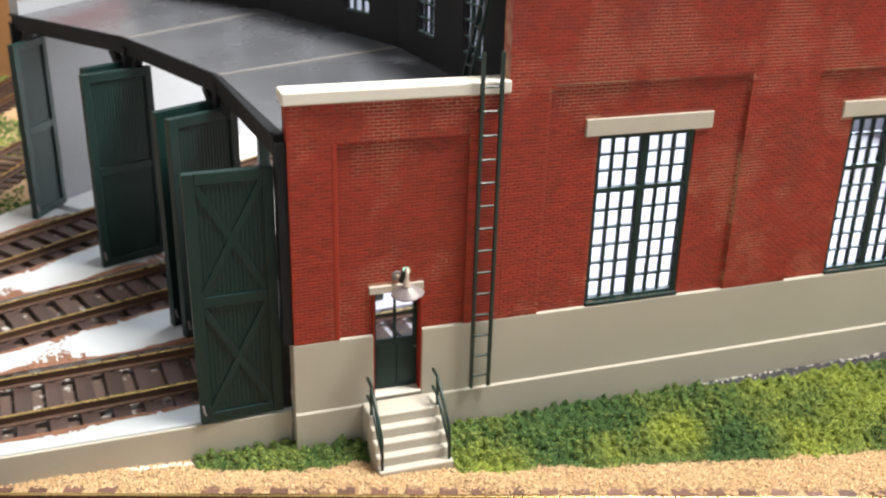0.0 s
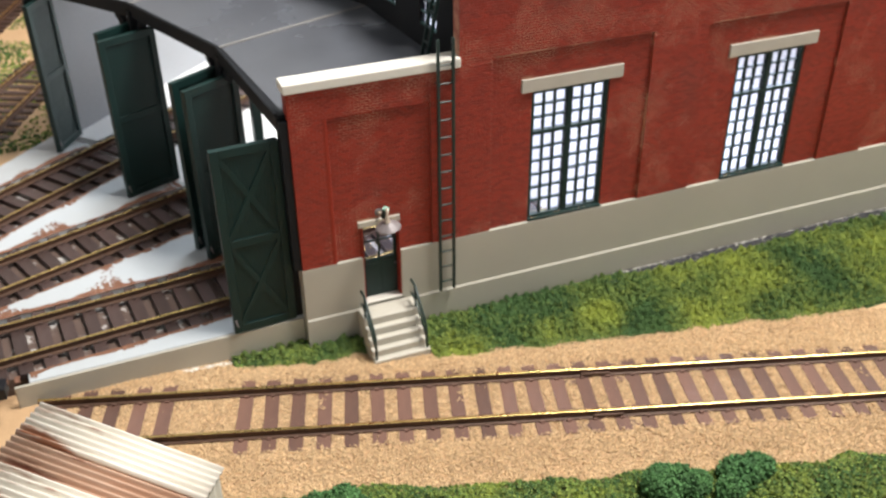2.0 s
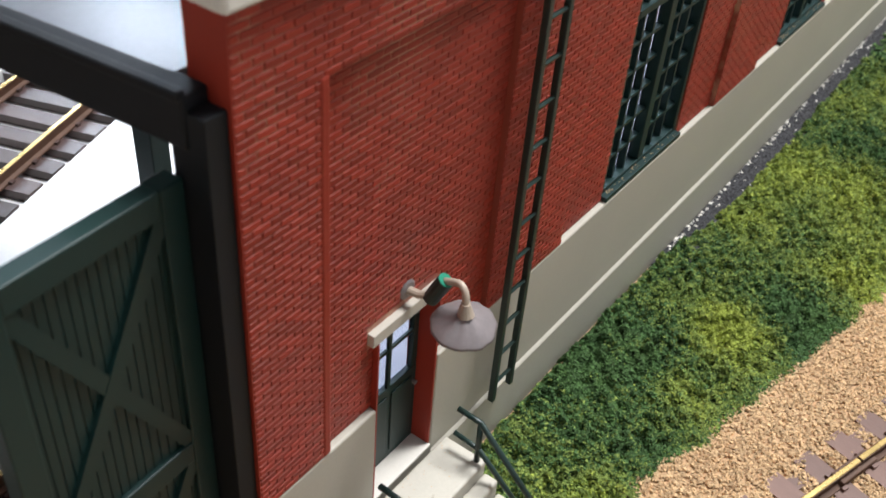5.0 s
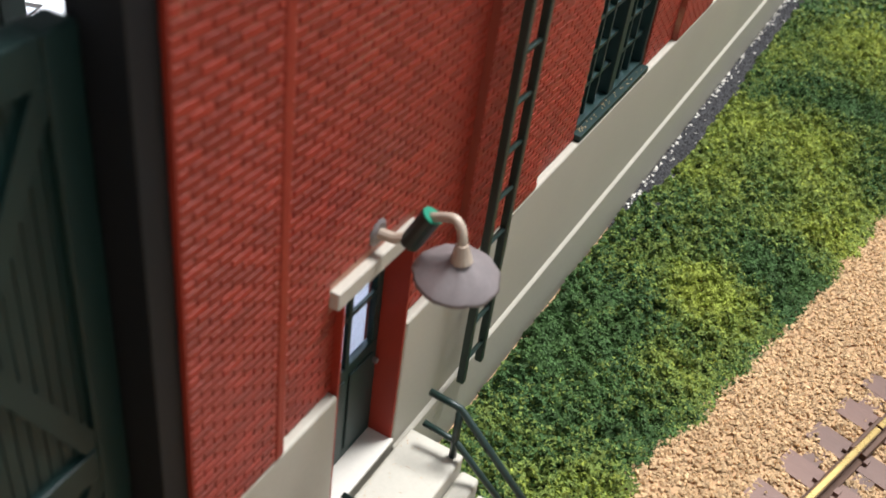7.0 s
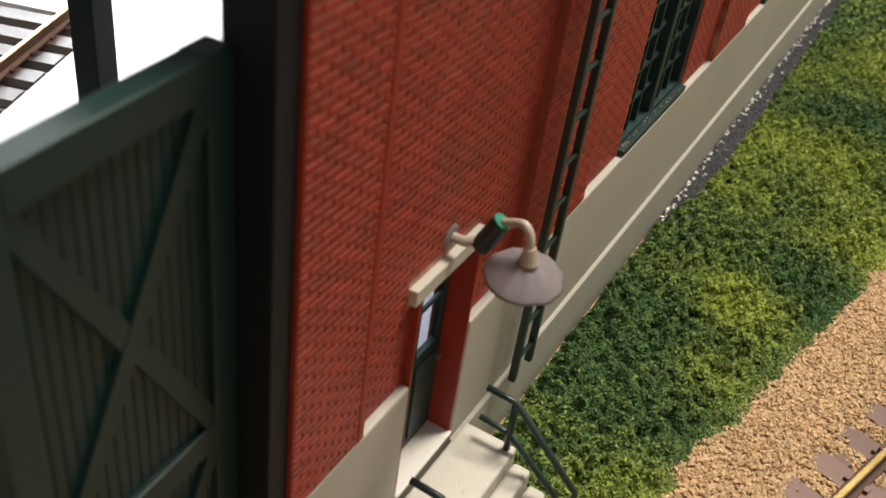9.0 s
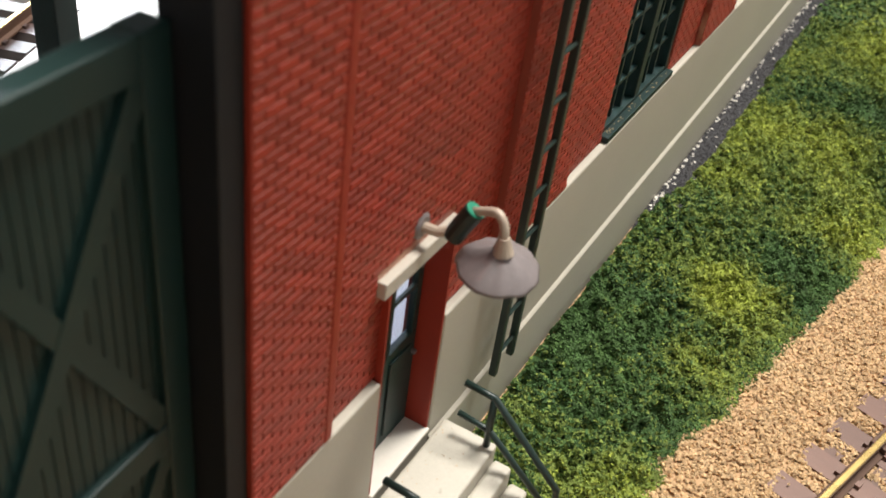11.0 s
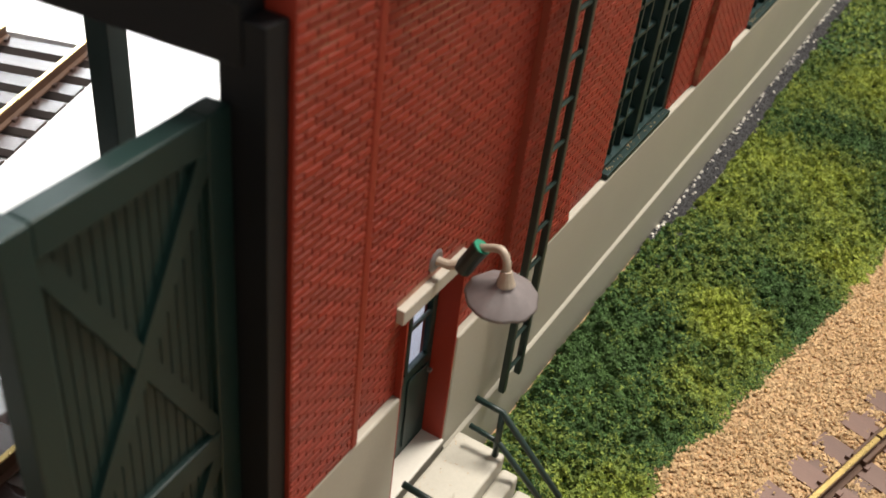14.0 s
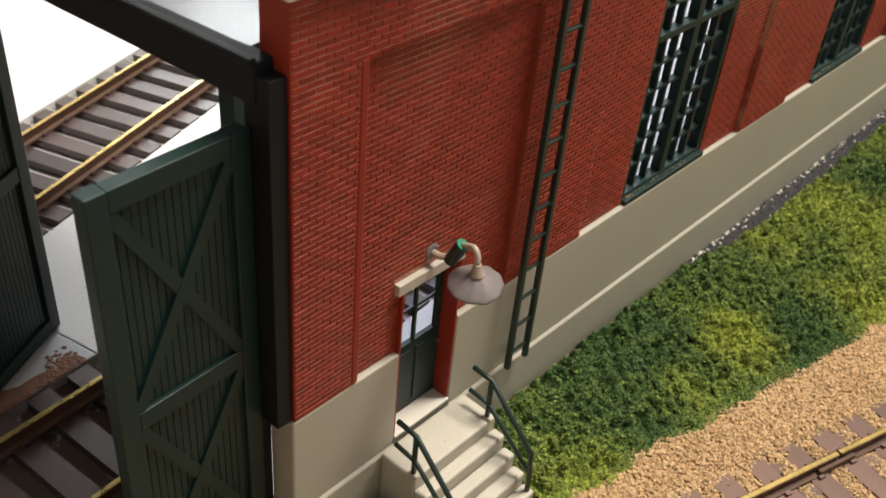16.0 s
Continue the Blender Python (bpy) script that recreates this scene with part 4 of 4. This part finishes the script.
for yy in (-12, 12):
    part("grab_iron", Shape().tube([EM @ Vector((-0.5, yy, 17)), EM @ Vector((-0.5, yy, 26)), EM @ Vector((-6, yy, 27))], 0.4, 6), LOCO, eng)
for k in range(4):
    part("ladder_rung", Shape().tube([EM @ Vector((-8.0, -6.5, 23 + k * 4.5)), EM @ Vector((-8.0, -1.5, 23 + k * 4.5))], 0.4, 6), LOCO_DIRT, eng)
part("rear_lamp", Shape().tube([EM @ Vector((-16, 3, 44.5)), EM @ Vector((-13, 3, 46.5))], [1.6, 2.2], 14), LAMP_METAL, eng, "dull metal lamp")
for x in (-8, -22, -46, -60):
    wheel_set(eng, EM, x, 8.2)
txt = bpy.data.curves.new("number", "FONT")
txt.body, txt.size, txt.extrude = "12", 5.5 * MM, 0.05 * MM
txt.materials.append(LETTER)
tob = new("number", txt)
tob.matrix_basis = Matrix.LocRotScale(Vector((0, 0, 0)), None, None) @ Matrix.Translation((EM @ Vector((-8.35, 3.6, 30))) * MM) @ Matrix.Rotation(radians(ang + 90), 4, "Z") @ Matrix.Rotation(radians(90), 4, "X")
hang(tob, eng)
tagged(tob, "white painted number twelve")

pit = thing("turntable", (HUB.x, HUB.y, -8), "brown turntable bridge in a shallow pit", "turntable")
TM = Matrix.Translation((HUB.x, HUB.y, 0)) @ Matrix.Rotation(radians(ang), 4, "Z")
part("bridge_deck", Shape().box(-122, 124, -20, 20, -1, 1.0, TM), LOCO_DIRT, pit, "brown planked bridge deck", bevel=0.3)
for sd in (-1, 1):
    part("girder", Shape().box(-122, 124, sd * 12 - 1.5, sd * 12 + 1.5, -8, -1, TM), LOCO_DIRT, pit)
    part("bridge_rail", Shape().box(-122, 124, sd * GAUGE / 2 - 0.5, sd * GAUGE / 2 + 0.5, 1.0, 3.3, TM), RAIL_SIDE, pit)
ring = Shape()
for i in range(72):
    a, b = i * 5.0, i * 5.0 + 5.0
    p, q, r2, s2 = polar(124.5, a), polar(128.0, a), polar(128.0, b), polar(124.5, b)
    ring.prism([tuple(p), tuple(q), tuple(r2), tuple(s2)], -9, 7.2 if -3 < (a + 180) % 360 - 180 < 46 else 3.6)
part("pit_wall", ring, LOCO_DIRT, pit, "brown ring wall of the pit")

car = thing("carriage", (-128, 230, 6), "black model carriage with open end platform and grey roof", "carriage")
cd = (Vector((-98, 331)) - Vector((-136, 236))).normalized()
cdeg = math.degrees(math.atan2(cd.y, cd.x))
cbase = Vector((-124.0, 257.0)) + cd * 9
CM = Matrix.Translation((cbase.x, cbase.y, 0)) @ Matrix.Rotation(radians(cdeg), 4, "Z")
body = part("body", Shape().box(-88, -11, -11.5, 11.5, 14, 23.5, CM), LOCO, car, "black panelled carriage side", bevel=0.3)
part("end_wall", Shape().box(-12.5, -11, -11.5, 11.5, 23.5, 33.5, CM), LOCO, car)
arch = Shape()
arc = [(y, 33.5 + 3.6 * math.cos(y / 13.0 * 1.4)) for y in range(-13, 14, 2)]
ring_pts = [CM @ Vector((x, y, z)) for x in (-90, 1.5) for y, z in arc] + [CM @ Vector((x, y, z - 1.0)) for x in (-90, 1.5) for y, z in arc]
na = len(arc)
arch.add(ring_pts, [(i, i + 1, na + i + 1, na + i) for i in range(na - 1)] + [(3 * na + i, 3 * na + i + 1, 2 * na + i + 1, 2 * na + i) for i in range(na - 1)] + [(na + i, na + i + 1, 3 * na + i + 1, 3 * na + i) for i in range(na - 1)] + [(2 * na + i, 2 * na + i + 1, i + 1, i) for i in range(na - 1)] + [(0, na, 3 * na, 2 * na), (na - 1, 3 * na - 1, 4 * na - 1, 2 * na - 1)])
part("roof", arch, LOCO_ROOF, car, "grey arched roof", smooth=False)
part("platform", Shape().box(-11, 0, -11.5, 11.5, 13, 14.6, CM), LOCO, car, bevel=0.2)
part("end_rail", Shape().box(-1.0, 0, -11.5, 11.5, 14.6, 22.5, CM), LOCO, car, bevel=0.2)
for yy in (-11.0, 11.0):
    part("side_rail", Shape().box(-11, -1, yy - 0.5, yy + 0.5, 14.6, 22.5, CM), LOCO, car)
    for xx in (-0.8, -20, -29, -38, -47, -56, -65, -74, -87):
        part("pillar", Shape().box(xx - 0.7, xx + 0.7, yy - 0.6, yy + 0.6, 22.5, 34, CM), LOCO, car)
part("underframe", Shape().box(-86, -2, -8, 8, 10.5, 13.5, CM), LOCO, car)
for sd in (-1, 1):
    part("step_board", Shape().box(-84, -4, sd * 12.5 - 1.2, sd * 12.5 + 1.2, 10.6, 11.4, CM), LOCO_DIRT, car, "dusty step board", bevel=0.15)
for x in (-8, -20, -70, -82):
    wheel_set(car, CM, x, 9.8, r=3.9, half=8.6)


# ---- bushes, turf and ballast ----
def clump_cloud(centres, sizes, squash=0.8, flake=False):
    """Many small ragged lumps joined into one mesh."""
    rng = np.random.default_rng(5)
    if flake:
        base = np.array([(1, 0.1, -0.3), (-0.6, 0.9, -0.2), (-0.5, -0.9, -0.35), (0.1, 0, 1.0)], float)
        tri = np.array([(0, 1, 3), (1, 2, 3), (2, 0, 3), (0, 2, 1)])
    else:
        base = np.array([(1, 0, 0), (-1, 0, 0), (0, 1, 0), (0, -1, 0), (0, 0, 1), (0, 0, -1)], float)
        tri = np.array([(0, 2, 4), (2, 1, 4), (1, 3, 4), (3, 0, 4), (2, 0, 5), (1, 2, 5), (3, 1, 5), (0, 3, 5)])
    k = len(base)
    n = len(centres)
    ang = rng.uniform(0, 6.283, n)
    tilt = rng.uniform(-1.3, 1.3, n) if flake else rng.uniform(-0.7, 0.7, n)
    rad = rng.uniform(0.55, 1.35, (n, k, 1))
    v = base[None] * rad
    ca, sa, ct, st = np.cos(ang)[:, None], np.sin(ang)[:, None], np.cos(tilt)[:, None], np.sin(tilt)[:, None]
    x, y, z = v[..., 0], v[..., 1], v[..., 2]
    y, z = y * ct - z * st, y * st + z * ct
    x, y = x * ca - y * sa, x * sa + y * ca
    v = np.stack([x, y, z * squash], -1) * np.asarray(sizes)[:, None, None] + np.asarray(centres)[:, None, :]
    me = bpy.data.meshes.new("lumps")
    me.from_pydata((v.reshape(-1, 3) * MM).tolist(), [], (tri[None] + k * np.arange(n)[:, None, None]).reshape(-1, 3).tolist())
    return me


def scatter(count, x0, x1, y0, y1, keep, size, sink=0.15, lift=0.0, mound=0.0):
    rng = random.Random(count)
    cs, ss = [], []
    for _ in range(count):
        x, y = rng.uniform(x0, x1), rng.uniform(y0, y1)
        k = keep(x, y)
        if k <= 0 or rng.random() > k * 1.6 + 0.12:
            continue
        s = rng.uniform(*size)
        hump = mound * (0.6 * max(0.0, 0.45 + noise.noise((x * 0.28, y * 0.28, 11.0))) + max(0.0, 0.3 + 1.2 * noise.noise((x * 0.62, y * 0.62, 3.0))))
        cs.append((x, y, ground_z(x, y) + s * sink + rng.random() * lift * k * 0.5 + hump * k))
        ss.append(s)
    return cs, ss


def verge_line(x):
    """Lower edge of the turf strip along the wall."""
    return -20.5 - 0.205 * (x - 33) + 2.6 * noise.noise((x * 0.08, 1.0, 4.0)) + 1.6 * noise.noise((x * 0.3, 2.0, 4.0))


def turf_at(x, y):
    """How thick the turf is along the wall, 0 to 1."""
    if 33.5 < x < 345:
        lo = verge_line(x)
        hi = -0.9 if x < 97 else -0.9 - 3.6 * smooth_step(97, 125, x) + 1.3 * noise.noise((x * 0.35, 6.0, 1.0))
        return max(0.0, min(1.0, (y - lo) / 4.5, (hi - y) / 1.2 + 0.35)) if lo < y < hi else 0.0
    if -24 < x < 15.5:
        lo = -9.0 + max(0.0, -x) * 0.28 + 1.5 * noise.noise((x * 0.3, 0.0, 0.0))
        hi = -1.0 if x > 0 else 2.4
        return max(0.0, min(1.0, (y - lo) / 3.0)) if lo < y < hi else 0.0
    return 0.0


def front_at(x, y):
    """Turf of the strip in front of the main track."""
    off = (Vector((x, y)) - TRACK_MID).dot(TRACK_N)
    edge = -29 + 3.5 * noise.noise((x * 0.07, y * 0.07, 8.0))
    if off > edge or y < -116 or x < -38:
        return 0.0
    fade = smooth_step(-38, -14, x + 9 * noise.noise((x * 0.12, y * 0.12, 1.0)))
    return min(1.0, 0.3 + (edge - off) * 0.12) * fade


SPOTS = ((90, -19, 8, 0.75), (120, -35, 9, 0.6), (44, -18, 9, 0.55), (70, -21, 7, 0.35), (143, -18, 17, 0.5), (57, -9, 14, -0.4), (102, -28, 8, -0.45), (167, -23, 12, -0.45), (72, -8, 12, -0.3), (100, -10, 12, -0.15), (200, -30, 22, 0.4))


def yellowness(x, y):
    v = 0.34 + 0.42 * noise.noise((x * 0.055, y * 0.07, 21.0)) + 0.25 * noise.noise((x * 0.2, y * 0.2, 2.0))
    for sx, sy, r, a in SPOTS:
        v += a * math.exp(-((x - sx) ** 2 + (y - sy) ** 2) / (r * r))
    return v


def split(cs, ss):
    groups = {"dark": ([], []), "mid": ([], []), "light": ([], [])}
    rng = random.Random(3)
    for c, s in zip(cs, ss):
        yv = yellowness(c[0], c[1]) + rng.uniform(-0.28, 0.28)
        key = "light" if yv > 0.72 else "mid" if yv > 0.30 else "dark"
        groups[key][0].append(c)
        groups[key][1].append(s)
    return groups


def lay_turf(cs, ss, label):
    for key, (c, s) in split(cs, ss).items():
        if c:
            me = clump_cloud(c, s, 0.9, True)
            me.materials.append({"dark": FOAM_DARK, "mid": FOAM_MID, "light": FOAM_LIGHT}[key])
            ob = new("turf", me)
            tagged(ob, label % {"dark": "dark green", "mid": "olive green", "light": "yellow green"}[key], "grass", "", "stuff")


lay_turf(*scatter(430000, -25, 215, -48, 3, turf_at, (0.2, 0.42), 0.3, 1.0, 2.1), "%s foam turf along the brick wall")
lay_turf(*scatter(22000, 215, 345, -92, 3, turf_at, (0.4, 0.8), 0.3, 1.6, 2.0), "%s foam turf along the far end of the wall")
lay_turf(*scatter(165000, -40, 190, -118, -52, front_at, (0.3, 0.6), 0.3, 1.4, 1.6), "%s foam turf before the track")
lay_turf(*scatter(60000, -260, -60, 170, 402, lambda x, y: max(0.8 * smooth_step(330, 375, y), 0.22 * smooth_step(-0.1, 0.3, noise.noise((x * 0.03, y * 0.03, 3.0)))) * (0 if abs((Vector((x, y)) - Vector((-115, 286))).dot(Vector((0.93, -0.37)))) < 15 else 1), (0.5, 1.1), 0.3, 0.8), "%s foam turf by the sidings")

path = Shape()
path.prism([(99, -1.4), (112, -4.6), (345, -6.4), (345, -0.72), (99, -0.72)], -4, 0.3)
single("path", path, ASPHALT, "dark crumbling path strip beside the base wall", "path", "structure")


def ballast_at(x, y):
    off = abs((Vector((x, y)) - TRACK_MID).dot(TRACK_N))
    if turf_at(x, y) > 0.35 or (off > 36 and x > 8) or (0 < x < 350 and y > -0.8):
        return 0.0
    run = (Vector((x, y)) - F0).dot(TRACK_DIR)
    on_tie = abs((run - TIE_FIRST + TIE_STEP / 2) % TIE_STEP - TIE_STEP / 2) < TIE_W / 2 + 0.2
    if off < 14.2 and on_tie and not 40 < run < 56:
        return 0.025
    if abs(off - GAUGE / 2) < 1.2:
        return 0.2
    return 1.0 if off < 29 else 0.6


cs, ss = scatter(230000, -70, 190, -118, 6, ballast_at, (0.18, 0.4), 0.15, 0.35, 0.25)
rng = random.Random(77)
for _ in range(26000):
    run, off = rng.uniform(55, 340), rng.choice((-1, 1)) * rng.uniform(0.5, 15.4)
    drift = noise.noise((run * 0.07, 4.0 if off > 0 else 9.0, 3.0)) + 0.5 * noise.noise((run * 0.4, off * 0.4, 1.0))
    outer = abs(off) > GAUGE / 2 + 1.6
    if abs(abs(off) - GAUGE / 2) < 1.3 or drift < (0.28 if outer else 0.42) + rng.uniform(-0.12, 0.2) + (0.0 if abs(off) > 13 else 0.12):
        continue
    q = F0 + TRACK_DIR * run + TRACK_N * off
    s = rng.uniform(0.2, 0.42)
    cs.append((q.x, q.y, 2.0 + s * 0.25 + (0.3 * rng.random() if outer else 0.0)))
    ss.append(s)
me = clump_cloud(cs, ss, 0.85)
me.materials.append(STONE)
tagged(new("ballast", me), "loose tan ballast grains along the main track", "ballast", "", "stuff")


def bush(x, y, w, h, n, seed):
    rng = random.Random(seed)
    cs, ss = [], []
    lobes = [(rng.uniform(-0.5, 0.5) * w, rng.uniform(-0.4, 0.4) * w * 0.6, rng.uniform(0.25, 0.6) * h, rng.uniform(0.3, 0.45) * w) for _ in range(7)]
    for _ in range(n):
        lx, ly, lz, lr = rng.choice(lobes)
        d = Vector((rng.gauss(0, 1), rng.gauss(0, 1), rng.gauss(0, 1))).normalized() * lr * rng.uniform(0.62, 1.08)
        p = (x + lx + d.x, y + ly + d.y * 0.7, max(0.0, lz + d.z * 0.8) + ground_z(x, y))
        cs.append(p)
        ss.append(rng.uniform(0.4, 0.85))
    me = clump_cloud(cs, ss, 0.9, True)
    me.materials.append(FOAM_BUSH)
    tagged(new("bush", me), "dense dark green foam bush on the turf", "bush", "bushes before the track")


ground.data.materials.append(TURF)
turf_faces = [1 if turf_at(p.center.x * 1000, p.center.y * 1000) > 0.3 or front_at(p.center.x * 1000, p.center.y * 1000) > 0.5 else 0 for p in ground.data.polygons]
ground.data.polygons.foreach_set("material_index", turf_faces)
bush(71, -92.5, 12, 8, 5600, 1)
bush(88, -97, 12, 8, 5600, 2)
bush(-14, -68, 13, 7, 5200, 4)

rng = random.Random(12)
spill, sizes = [], []
for _ in range(26000):
    i = rng.randrange(3)
    r = rng.uniform(130, 224)
    side = rng.choice((-1, 1))
    off = 15.7 + abs(rng.gauss(0, 1)) * 2.0 * max(0.0, 0.2 + noise.noise((r * 0.06, side * 3.0 + i * 7.0, 1.0)) * 1.8) * (1.6 if side > 0 else 0.5)
    d = Vector((math.cos(radians(STALL[i])), math.sin(radians(STALL[i]))))
    q = HUB + d * r + Vector((-d.y, d.x)) * side * off
    if q.y < 3.2 or abs(noise.noise((r * 0.2, i * 5.0 + side, 4.0))) < 0.06:
        continue
    spill.append((q.x, q.y, 9.35))
    sizes.append(rng.uniform(0.25, 0.6))
for i in range(3):
    d = Vector((math.cos(radians(STALL[i])), math.sin(radians(STALL[i]))))
    nr = Vector((-d.y, d.x))
    for side in (-1, 1):
        strip = Shape()
        rs = [136 + 1.2 * k for k in range(72)]
        for r0, r1 in zip(rs, rs[1:]):
            def reach(r):
                q = 0.5 + noise.noise((r * 0.05, side * 3.0 + i * 7.0, 1.0)) + 0.35 * noise.noise((r * 0.25, i + side * 2.0, 5.0))
                return max(0.15, q) * (3.6 if side > 0 else 1.3)
            a, b = HUB + d * r0 + nr * side * 15.5, HUB + d * r1 + nr * side * 15.5
            a2, b2 = HUB + d * r0 + nr * side * (15.5 + reach(r0)), HUB + d * r1 + nr * side * (15.5 + reach(r1))
            if a2.y < 3.2 or (i == 0 and side < 0 and r0 < 150):
                continue
            strip.add([(a.x, a.y, 9.36), (b.x, b.y, 9.36), (b2.x, b2.y, 9.33), (a2.x, a2.y, 9.33)], [(0, 1, 2, 3)] if side < 0 else [(3, 2, 1, 0)])
        part("rust_stain", strip, RUST, house, "rust brown stain along the slab edge")
me = clump_cloud(spill, sizes, 0.35)
me.materials.append(RUST)
tagged(new("rust_spill", me), "rust brown dirt spilled along the slab edges", "dirt", "", "stuff")
crumbs, sizes = [], []
for _ in range(420):
    x = rng.uniform(-40, -6)
    crumbs.append((x, 2.2 - rng.random() * 1.4 + 0.012 * x, ground_z(x, 1.5) + 0.3))
    sizes.append(rng.uniform(0.2, 0.5))
for _ in range(380):
    x = rng.uniform(98, 330)
    crumbs.append((x, -0.9 - abs(rng.gauss(0, 0.35)) - (rng.random() * 4 if rng.random() < 0.12 else 0), 0.35))
    sizes.append(rng.uniform(0.15, 0.5))
me = clump_cloud(crumbs, sizes, 0.6)
me.materials.append(WHITE)
tagged(new("plaster_crumbs", me), "white plaster crumbs along the foot of the walls", "crumbs", "", "stuff")
dust, sizes = [], []
for a, b in WINDOWS:
    for _ in range(70):
        dust.append((a + 1.2 + (b - a - 2.4) * rng.random() ** 1.4, rng.uniform(0.4, 1.8), WIN_Z0 + 0.4))
        sizes.append(rng.uniform(0.06, 0.17))
for _ in range(45):
    dust.append((rng.uniform(SX0 + 1, SX1 - 1), rng.uniform(-6.8, -0.7), 10.65))
    sizes.append(rng.uniform(0.05, 0.12))
me = clump_cloud(dust, sizes, 0.6)
me.materials.append(STONE)
tagged(new("sill_dust", me), "pale ballast dust on window sills and landing", "dust", "", "stuff")
grit, sizes = [], []
for _ in range(9000):
    x = rng.uniform(97, 260)
    grit.append((x, rng.uniform(-6.2, -0.8), 0.3))
    sizes.append(rng.uniform(0.12, 0.4))
me = clump_cloud(grit, sizes, 0.7)
me.materials.append(ASPHALT)
tagged(new("path_grit", me), "dark grit on the crumbling path", "grit", "", "stuff")

# ---- the bricks nearest the side door, one by one ----
unit = brick_shape(BRICK_L - GAP, BRICK_H - GAP).mesh("brick", BRICK_PIECE)
for x, z, w, h, y in near:
    piece("brick", unit, wall, pose(x * MM, y * MM, z * MM))
